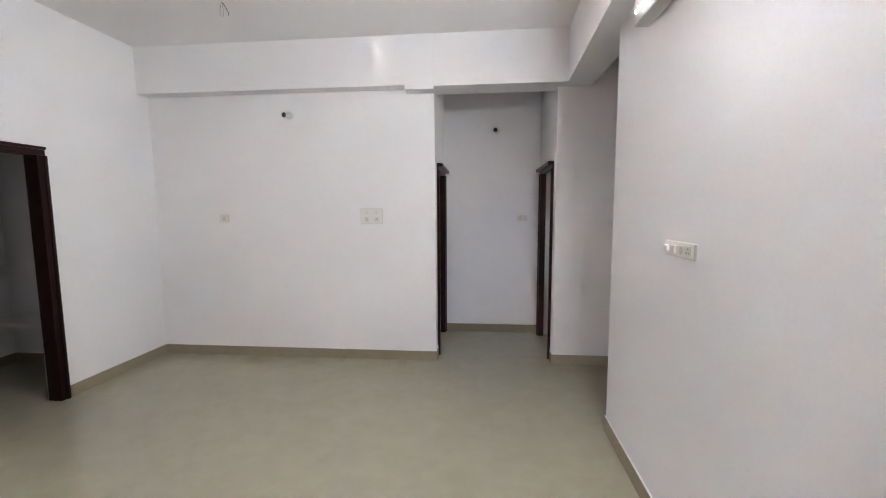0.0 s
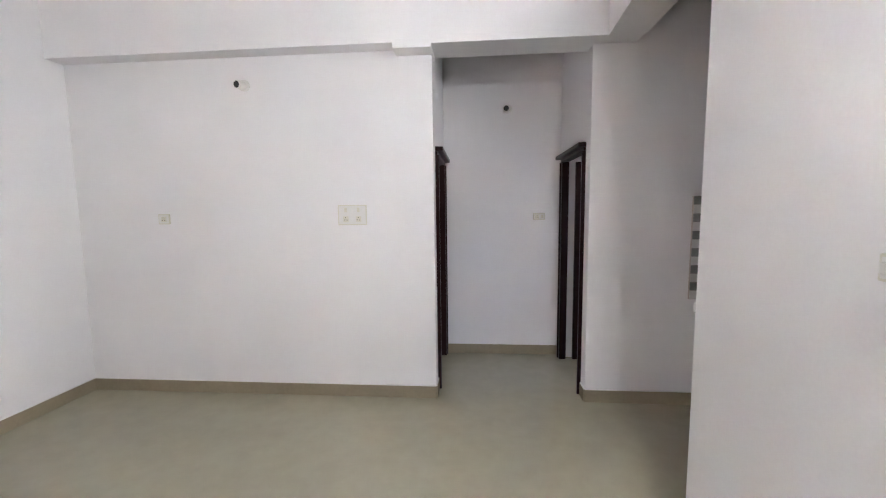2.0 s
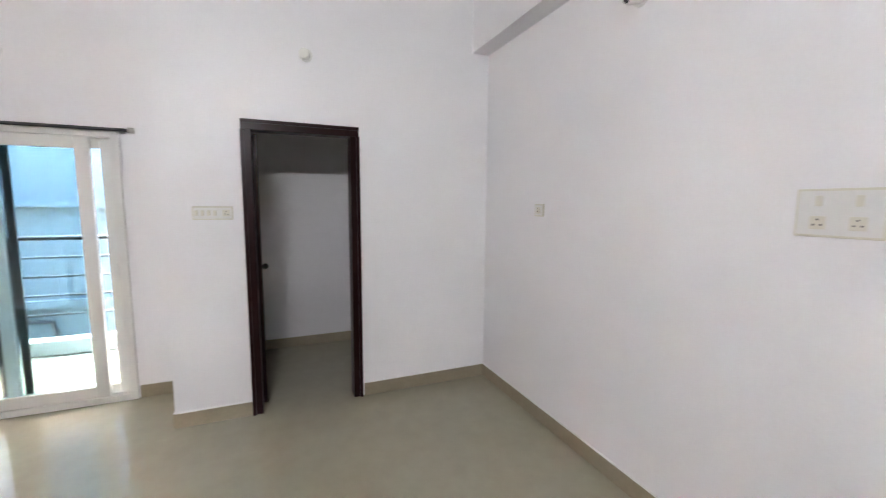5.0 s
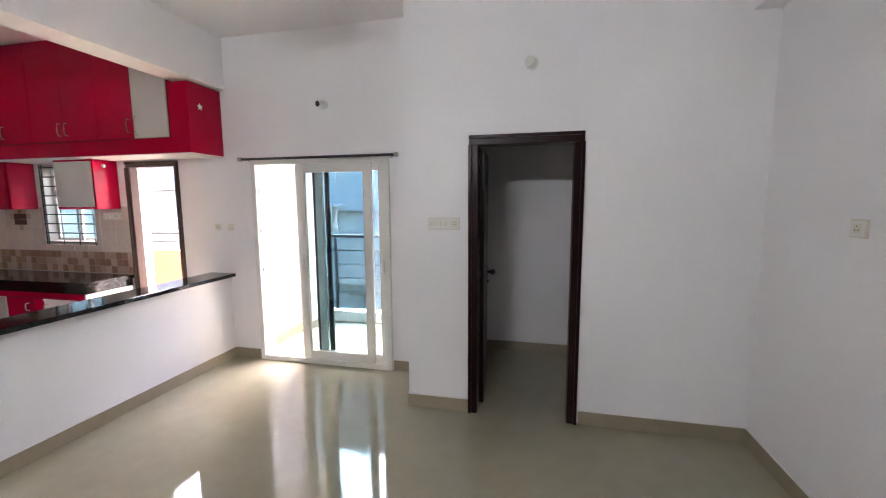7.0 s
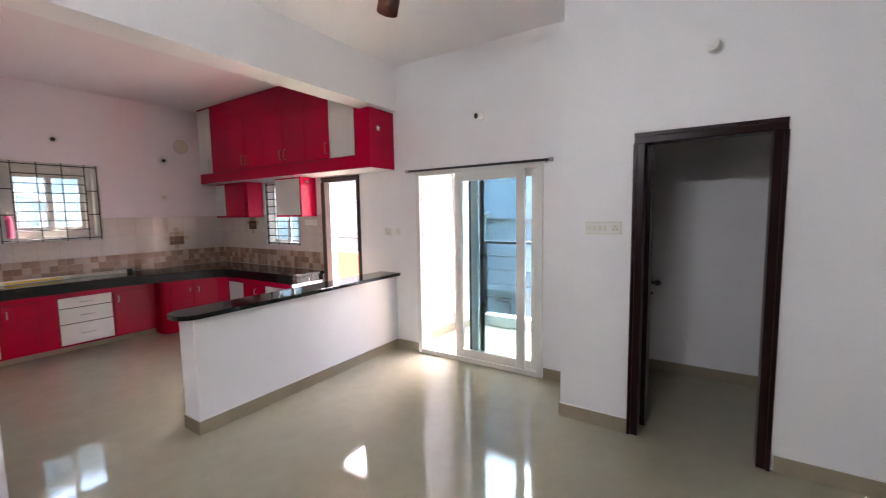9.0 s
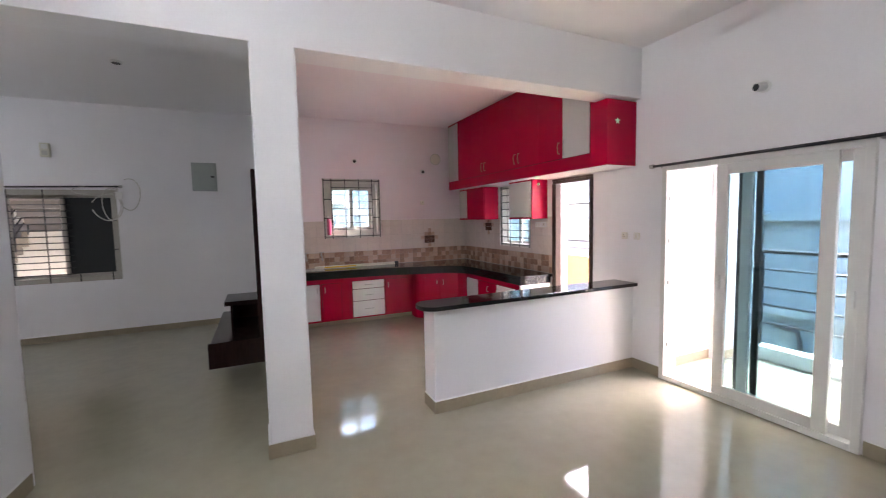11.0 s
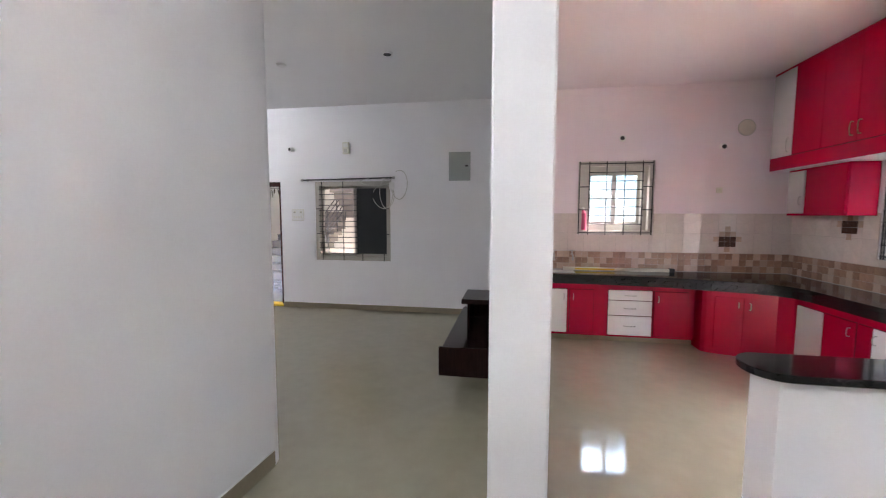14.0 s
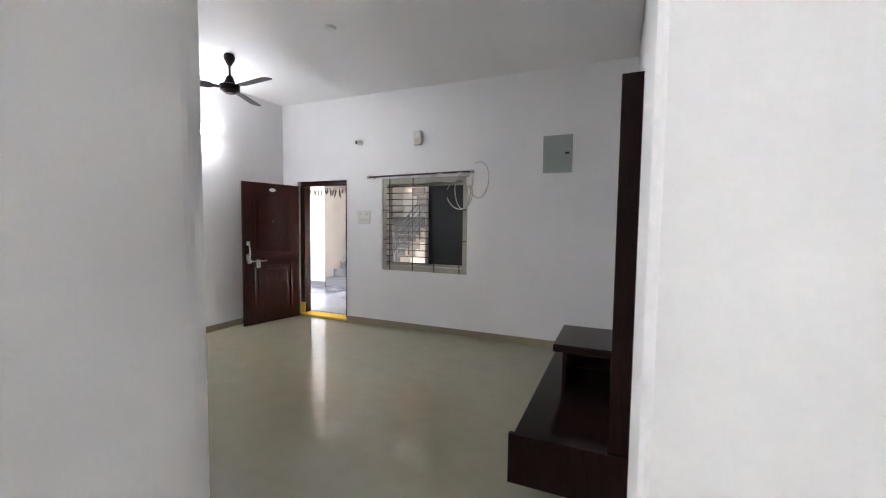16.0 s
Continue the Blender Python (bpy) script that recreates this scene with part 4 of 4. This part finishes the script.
# sink, taps and the batten lying on the worktop
sk = thing("kitchen_sink", (-1.1, -4.0, 0.84), "steel kitchen sink set in the black worktop", "sink")
bm = B()
box(bm, -1.42, -0.86, -3.90, -3.88, 0.842, 0.848, 0.002)
box(bm, -1.42, -0.86, -4.16, -4.14, 0.842, 0.848, 0.002)
box(bm, -1.42, -1.40, -4.14, -3.90, 0.842, 0.848, 0.002)
box(bm, -0.88, -0.86, -4.14, -3.90, 0.842, 0.848, 0.002)
part("rim", bm, STEEL, sk)
part("bowl", box(B(), -1.40, -0.88, -4.14, -3.90, 0.842, 0.8435), GREYSTONE, sk)
for x in (-1.18, -1.42):
    fa = thing("tap", (x, KY + 0.02, 0.97), "small chrome kitchen tap on the tiled wall", "tap", "kitchen taps")
    bm = B()
    tube_path(bm, [Vector((x, KY + 0.012, 1.05)), Vector((x, KY + 0.10, 1.05)), Vector((x, KY + 0.13, 1.02)), Vector((x, KY + 0.13, 0.97))], 0.012, 10)
    part("spout", bm, STEEL, fa, smooth=True)
    bm = B()
    rod(bm, (x, KY + 0.05, 1.05), (x, KY + 0.05, 1.10), 0.010, 10)
    box(bm, x - 0.035, x + 0.035, KY + 0.04, KY + 0.06, 1.095, 1.11, 0.004)
    part("lever", bm, STEEL, fa)
bt = thing("loose_batten", (-1.9, -4.1, 0.842), "cream plastic batten lying along the worktop", "batten")
part("body", box(B(), -2.62, -1.30, -4.20, -4.15, 0.843, 0.885, 0.006), PLASTIC, bt)
part("strip", box(B(), -1.95, -1.45, -4.149, -4.143, 0.855, 0.875, 0.001), YELLOW, bt, "yellow strip")
part("end_cap", box(B(), -2.68, -2.62, -4.205, -4.145, 0.843, 0.89, 0.004), BLACK, bt, "black end cap")

pb = thing("soap_bottle", (-1.535, KY - 0.03, 1.375), "pink plastic soap bottle on the window sill", "bottle")
bm = B()
rod(bm, (-1.565, KY - 0.06, 1.376), (-1.565, KY - 0.06, 1.60), 0.042, 20)
rod(bm, (-1.565, KY - 0.06, 1.60), (-1.565, KY - 0.06, 1.645), 0.042, 20, 0.016)
part("body", bm, PINK, pb, smooth=False)
part("cap", rod(B(), (-1.565, KY - 0.06, 1.645), (-1.565, KY - 0.06, 1.685), 0.015, 12), WHITEP, pb, "white cap")

# ---- wash area ----
ws = thing("wash_basin", (1.95, 3.8, 0.7), "white ceramic wall-hung wash basin", "wash basin")
bm = B()
outl = [(1.62, NY - 0.002), (1.60, 3.86), (1.66, 3.70), (1.80, 3.60), (1.95, 3.57), (2.10, 3.60), (2.24, 3.70), (2.30, 3.86), (2.28, NY - 0.002)]
prism(bm, outl, 0.74, 0.83, 0.015)
part("bowl", bm, CERAMIC, ws)
part("trap", rod(B(), (1.95, 3.82, 0.40), (1.95, 3.82, 0.74), 0.05, 16, 0.12), CERAMIC, ws)

# ---- outside, balcony side ----
struct("balcony_floor", box(B(), -5.62, WX - 0.2, -0.33, 1.62, -0.15, -0.01), BALCONYTILE, "beige tiled balcony floor", "floor")
struct("balcony_wall", box(B(), -5.62, WX - 0.2, -0.55, -0.33, -0.15, 2.95), BALCONYWHITE, "white painted side wall of the balcony", "wall")
struct("balcony_column", box(B(), -5.62, -5.0, -0.33, -0.22, -0.01, 2.95), BALCONYWHITE, "white painted balcony column", "pillar")
# out of view; this slab's depth is set by how far sun may reach
struct("balcony_slab", box(B(), -5.62, WX - 0.2, -0.55, 1.62, 2.95, 3.1), BALCONYWHITE, "unseen slab over the balcony door, its depth set to limit the sun", "ceiling")
struct("balcony_north", box(B(), -5.62, -5.0, 1.62, 1.8, -0.15, 2.95), BALCONYWHITE, "white painted end wall of the balcony", "wall")
skirting("baseboard", (-5.0, -0.33), (WX - 0.2, -0.33), 0, 1)
skirting("baseboard", (-5.45, -0.22), (-5.0, -0.22), 0, 1)
struct("balcony_kerb", box(B(), -5.62, -5.45, -0.22, 1.62, -0.01, 0.14, 0.01), BALCONYWHITE, "low white kerb under the balcony railing", "kerb")


def railing(y0, y1, x, zs, posts, label):
    t = thing("railing", (x, (y0 + y1) / 2, 0.14), label, "railing", kind="structure")
    for i, z in enumerate(zs):
        r = 0.022 if i == len(zs) - 1 else 0.012
        part("rail", rod(B(), (x, y0, z), (x, y1, z), r, 10), IRON, t, smooth=True)
    for y in posts:
        part("post", box(B(), x - 0.015, x + 0.015, y - 0.015, y + 0.015, zs[0] - 0.26, zs[-1]), IRON, t)
    return t


railing(-0.22, 1.62, -5.54, (0.39, 0.59, 0.785, 0.98, 1.175), (-0.1, 0.75, 1.5), "dark iron balcony railing with horizontal bars")
struct("utility_floor", box(B(), -5.62, WX - 0.2, -3.6, -0.55, -0.15, -0.01), BALCONYTILE, "beige tiled utility balcony floor", "floor")
# unseen slab, added to keep sun off the utility balcony; depth tunes kitchen light
struct("utility_slab", box(B(), -5.15, WX - 0.2, -3.6, -0.552, 2.95, 3.1), BALCONYWHITE, "unseen slab added over the utility balcony to cut the sun", "ceiling")
struct("utility_parapet", box(B(), -5.62, -5.48, -3.6, -0.55, -0.15, 0.92, 0.01), ORANGE, "bright orange painted parapet", "parapet")
railing(-3.6, -0.55, -5.55, (1.05, 1.18), (-3.3, -2.6, -1.9, -1.2), "dark iron railing on the orange parapet")
struct("ground", box(B(), -160, 160, -160, 160, -3.5, -3.3), GROUNDM, "dusty brown open ground", "ground")


def facade(name, x, y0, y1, top, mat, label, win):
    """A neighbouring building whose face looks towards +x."""
    t = thing(name, (x - 3, (y0 + y1) / 2, -3.3), label, "building")
    part("wall", box(B(), x - 6, x, y0, y1, -3.3, top), mat, t)
    part("roof", box(B(), x - 6.1, x + 0.12, y0 - 0.1, y1 + 0.1, top, top + 0.2), OUTWHITE, t)
    for z in (-0.15, 1.45):
        part("ledge", box(B(), x, x + 0.14, y0, y1, z, z + 0.12), mat, t)
    for yc, z, wd, ht in win:
        w = part("window", box(B(), x, x + 0.05, yc - wd / 2, yc + wd / 2, z, z + ht, 0.01), OUTWHITE, t, "white window frame")
        part("pane", box(B(), x + 0.05, x + 0.06, yc - wd / 2 + 0.06, yc + wd / 2 - 0.06, z + 0.06, z + ht - 0.06), DULLPANE, w, "dull grey-green shuttered pane")
        for k in range(int(ht / 0.11)):
            part("slat", box(B(), x + 0.06, x + 0.075, yc - wd / 2 + 0.07, yc + wd / 2 - 0.07, z + 0.09 + 0.11 * k, z + 0.13 + 0.11 * k), OUTWHITE, w)
        part("sunshade", box(B(), x, x + 0.4, yc - wd / 2 - 0.1, yc + wd / 2 + 0.1, z + ht + 0.06, z + ht + 0.13), OUTWHITE, w)
    return t


blue = facade("apartment_building", -8.6, -2.6, 9.0, 3.9, OUTBLUE, "pale blue apartment building across the gap", [(-1.86, 1.08, 0.44, 0.40), (-1.86, 2.14, 0.44, 0.5), (1.5, 0.3, 1.0, 1.1), (4.0, 0.3, 1.0, 1.1)])
part("pipe", tube_path(B(), [Vector(p) for p in ((-8.6, -1.36, -0.36), (-8.5, -1.36, -0.36), (-8.5, -1.05, -0.38), (-8.5, -1.0, -0.55), (-8.5, -1.0, -3.2))], 0.035, 8), IRON, blue, "dark drain pipe")
facade("apartment_building", -11.5, -13.0, -3.2, 4.0, FACADE2, "white apartment building with shuttered windows", [(-4.6, 0.9, 1.6, 1.1), (-6.8, 0.9, 1.4, 1.1), (-9.0, 0.9, 1.4, 1.1), (-5.0, -1.2, 1.4, 1.0), (-7.4, -1.2, 1.4, 1.0)])
nb = thing("neighbour_house", (-2.5, -9.2, -3.3), "pale green and white neighbouring house behind the kitchen", "building")
part("wall", box(B(), -8.0, 0.2, -11.0, -7.2, -3.3, 3.2), OUTGREEN, nb)
part("roof", box(B(), -8.1, 0.3, -11.1, -7.1, 3.2, 3.35), OUTWHITE, nb)
bm = B()
tube_path(bm, [Vector((-2.15 - 0.9 * math.cos(a), -7.12, 0.9 + 1.15 * math.sin(a))) for a in np.linspace(0, math.pi, 13)], 0.05, 8)
part("arch", bm, GREYSTONE, nb, "grey arched moulding")
for i in range(5):
    part("flute", box(B(), -2.75 + i * 0.25, -2.68 + i * 0.25, -7.2, -7.16, 0.2, 1.75), OUTWHITE, nb)

# ---- landing and stairs outside the entrance ----
struct("landing_floor", box(B(), 0.3, 6.6, -7.6, LY - 0.2, -0.15, -0.005), LANDING, "pale grey stone landing floor", "floor")
for y in (-5.25, -7.2):
    struct("trim", box(B(), 0.3, 6.45, y - 0.02, y + 0.02, -0.006, -0.002), BLACK, "thin dark stone strip inlaid in the landing floor", "trim")
struct("landing_wall_west", box(B(), 0.15, 0.3, -7.6, LY - 0.2, -0.15, 3.4), CREAMWALL, "cream painted landing wall", "wall")
struct("landing_wall_east", box(B(), 6.45, 6.6, -11.2, LY - 0.2, -0.15, 3.4), CREAMWALL, "cream painted stairwell wall", "wall")
struct("landing_wall_back", box(B(), 0.3, 6.6, -11.4, -11.2, -0.15, 3.4), CREAMWALL, "cream painted stairwell wall", "wall")
struct("stair_wall", box(B(), 5.84, 6.45, -11.2, -7.45, -0.15, 3.4), CREAMWALL, "cream painted wall beside the stairs", "wall")
struct("landing_skirting", box(B(), 5.82, 6.45, -7.45, -7.43, 0.0, 0.10), CONCRETE, "grey stone skirting of the stair wall", "baseboard")
struct("stair_roof", box(B(), 0.3, 6.6, -11.4, -6.6, 3.4, 3.55), CEIL, "white slab over the stairwell", "ceiling")
struct("landing_slab", box(B(), 0.3, 6.6, -6.6, LY - 0.2, 3.2, 3.4), CEIL, "white slab over the landing", "ceiling")


def flight(name, x0, x1, y0, dy, z0, n, label, rise=0.168):
    t = thing(name, ((x0 + x1) / 2, y0, z0), label, "stairs", kind="structure")
    for i in range(n):
        ya, yb = sorted((y0 + dy * i, y0 + dy * (i + 1)))
        part("step", box(B(), x0, x1, ya, yb, max(-0.1, z0 + rise * i - 0.18), z0 + rise * (i + 1), 0.004), CONCRETE, t)
        ya, yb = sorted((y0 + dy * i - math.copysign(0.02, dy), y0 + dy * (i + 1)))
        part("tread", box(B(), x0 - 0.01, x1 + 0.002, ya, yb, z0 + rise * (i + 1) + 0.001, z0 + rise * (i + 1) + 0.025, 0.004), CONCRETE, t)
    return t


flight("stairs_1", 4.30, 5.84, -7.5, -0.27, 0.0, 9, "grey stone stairs rising from the landing")
flight("stairs_2", 2.85, 4.15, -9.95, 0.27, 1.68, 9, "grey stone stairs turning back upward")
struct("stair_landing", box(B(), 2.85, 5.84, -11.2, -9.95, 1.5, 1.68), CONCRETE, "grey stone half landing", "floor")
sr = thing("stair_railing", (4.22, -8.6, 0.0), "black iron stair railing with sloping bars", "railing", kind="structure")
for k in range(5):
    h = 0.25 + 0.16 * k
    part("rail", rod(B(), (4.25, -7.45, h + 0.08), (4.25, -9.9, h + 1.6), 0.012, 8), IRON, sr)
    part("rail", rod(B(), (4.10, -9.9, h + 1.76), (4.10, -7.5, h + 3.25), 0.012, 8), STEEL, sr)
for k in range(5):
    y = -7.5 - 0.58 * k
    part("post", rod(B(), (4.25, y, 0.62 * 0.58 * k), (4.25, y, 0.62 * 0.58 * k + 1.0), 0.016, 8), IRON, sr)
wr = thing("landing_railing", (2.0, -7.6, 0.0), "black iron landing railing with horizontal bars", "railing", kind="structure")
for z in (0.2, 0.4, 0.6, 0.8, 1.0):
    part("rail", rod(B(), (0.4, -7.55, z), (2.85, -7.55, z), 0.012, 8), IRON, wr)
for x in (0.5, 1.3, 2.1, 2.8):
    part("post", rod(B(), (x, -7.55, -0.005), (x, -7.55, 1.0), 0.016, 8), IRON, wr)
gl = thing("leaf_garland", (3.7, LY - 0.19, 2.05), "string of dried mango leaves over the doorway", "garland")
part("string", rod(B(), (3.28, LY - 0.215, 2.035), (4.16, LY - 0.215, 2.035), 0.004, 6), BLACK, gl)
rg = random.Random(5)
for i in range(15):
    x = 3.33 + i * 0.057
    ln, a = rg.uniform(0.09, 0.17), rg.uniform(-0.35, 0.35)
    bm = B()
    w = 0.014
    pts = [(0, 0), (w, -0.3), (w * 0.8, -0.7), (0, -1), (-w * 0.8, -0.7), (-w, -0.3)]
    f = bm.faces.new([bm.verts.new((u, 0.006 * math.sin(3 * v), v * ln)) for u, v in pts])
    ex2 = bmesh.ops.extrude_face_region(bm, geom=[f])
    for v in [g for g in ex2["geom"] if isinstance(g, bmesh.types.BMVert)]:
        v.co.y -= 0.003
    bmesh.ops.transform(bm, matrix=Matrix.Translation((x, LY - 0.215, 2.03)) @ pose(0, 0, 0, 0, math.degrees(a), 0), verts=bm.verts)
    part("leaf", bm, LEAF, gl)


# ---- wall tiles, piece by piece ----
CUBES = {}


def piece(parent, axis, u0, u1, w, side, z0, z1, mat, th=0.005):
    """One small tile; alike tiles share a mesh."""
    key = (axis, round(u1 - u0, 4), round(z1 - z0, 4), mat.name, th)
    if key not in CUBES:
        a, b = (u1 - u0) / 2, (z1 - z0) / 2
        me = bpy.data.meshes.new("tile")
        bm = B()
        c = 0.0012
        vs = []
        for d, s in ((0, 0), (th - c, 0), (th, c)):
            vs.append([(-a + s, -b + s, d), (a - s, -b + s, d), (a - s, b - s, d), (-a + s, b - s, d)])
        vv = [[bm.verts.new((u, d, z) if axis == "x" else (d, u, z)) for u, z, d in ring] for ring in vs]
        bm.faces.new(vv[2])
        for r in (0, 1):
            for i in range(4):
                bm.faces.new((vv[r][i], vv[r][(i + 1) % 4], vv[r + 1][(i + 1) % 4], vv[r + 1][i]))
        bmesh.ops.recalc_face_normals(bm, faces=bm.faces)
        bm.to_mesh(me)
        bm.free()
        me.materials.append(mat)
        CUBES[key] = me
    ob = new("tile", CUBES[key])
    uc, zc = (u0 + u1) / 2, (z0 + z1) / 2
    ob.parent = parent
    base = parent.matrix_world.inverted()
    m = Matrix.Translation((uc, w, zc)) if axis == "x" else Matrix.Translation((w, uc, zc))
    if side < 0:
        m = m @ Matrix.Rotation(math.pi, 4, "Z")
    ob.matrix_parent_inverse = base
    ob.matrix_basis = m
    return ob


def minus(rect, hole):
    """What is left of a rectangle (u0, u1, z0, z1) beside and below a hole."""
    u0, u1, z0, z1 = rect
    a, b, c, d = hole
    if u1 <= a or u0 >= b or z1 <= c or z0 >= d:
        return [rect]
    out = []
    if u0 < a:
        out.append((u0, a, z0, z1))
    if u1 > b:
        out.append((b, u1, z0, z1))
    if z0 < c:
        out.append((max(u0, a), min(u1, b), z0, c))
    return [r for r in out if r[1] - r[0] > 0.012 and r[3] - r[2] > 0.012]


def backsplash(name, axis, u0, u1, w, side, hole, decor, label):
    lo, hi = sorted((w, w + side * 0.006))
    t = tagged(part(name, wall_boxes(axis, u0, u1, lo, hi, 0.842, 1.60, [(max(u0, hole[0]), min(u1, hole[1]), hole[2], 1.60)]), GROUT), label, "wall tiles", kind="structure")
    rnd = random.Random(11 if axis == "x" else 12)
    face, g, s = w + side * 0.004, 0.0015, 0.0795
    n = int((u1 - u0) / s)
    s = (u1 - u0) / n
    for j in range(3):
        for i in range(n):
            q = (i + j) % 2
            mat = rnd.choices((MOSA, MOSB, MOSD), (0.66, 0.335, 0.005) if q else (0.42, 0.575, 0.005))[0]
            piece(t, axis, u0 + i * s + g, u0 + (i + 1) * s - g, face, side, 0.848 + j * 0.08 + g, 0.848 + (j + 1) * 0.08 - g, mat)
    m = max(1, round((u1 - u0) / 0.205))
    s = (u1 - u0) / m
    for j in range(2):
        for i in range(m):
            r = (u0 + i * s + g, u0 + (i + 1) * s - g, 1.091 + j * 0.2545 + g, 1.091 + (j + 1) * 0.2545 - g)
            for a, b, c, d in minus(r, hole):
                piece(t, axis, a, b, face, side, c, d, TILEC)
    for uc, zc in decor:
        for du in range(-3, 4):
            for dz in range(-2, 3):
                far = abs(du) * 0.8 + abs(dz)
                if far > 2.9 or (far > 2.1 and (du + dz) % 2):
                    continue
                inner = abs(du) <= 1 and dz in (-1, 0)
                piece(t, axis, uc + du * 0.066 - 0.032, uc + du * 0.066 + 0.032, w + side * 0.008, side, zc + dz * 0.066 + 0.001, zc + dz * 0.066 + 0.065, MOSD if inner else (MOSA if (du + dz) % 2 else MOSB), 0.003)
    return t


backsplash("backsplash_south", "x", WX + 0.006, -0.745, KY, 1, (-2.44, -1.48, 1.315, 3), [(-3.33, 1.24)], "cream wall tiles over a brown mosaic band")
backsplash("backsplash_west", "y", KY + 0.006, -1.775, WX, 1, (-3.06, -2.26, 1.16, 3), [(-3.40, 1.455)], "cream wall tiles over a brown mosaic band")
wt = tagged(part("wash_tiles", box(B(), 1.575, 2.395, NY - 0.006, NY, 0.848, 1.634), GROUT), "grey and white checked mosaic above the wash basin", "wall tiles", kind="structure")
for j in range(12):
    for i in range(12):
        s = 0.0655
        u = 1.582 + i * s
        piece(wt, "x", u + 0.001, u + s - 0.001, NY - 0.004, -1, 0.85 + j * s + 0.001, 0.85 + (j + 1) * s - 0.001, CHKG if (i + j) % 2 else CHKW)
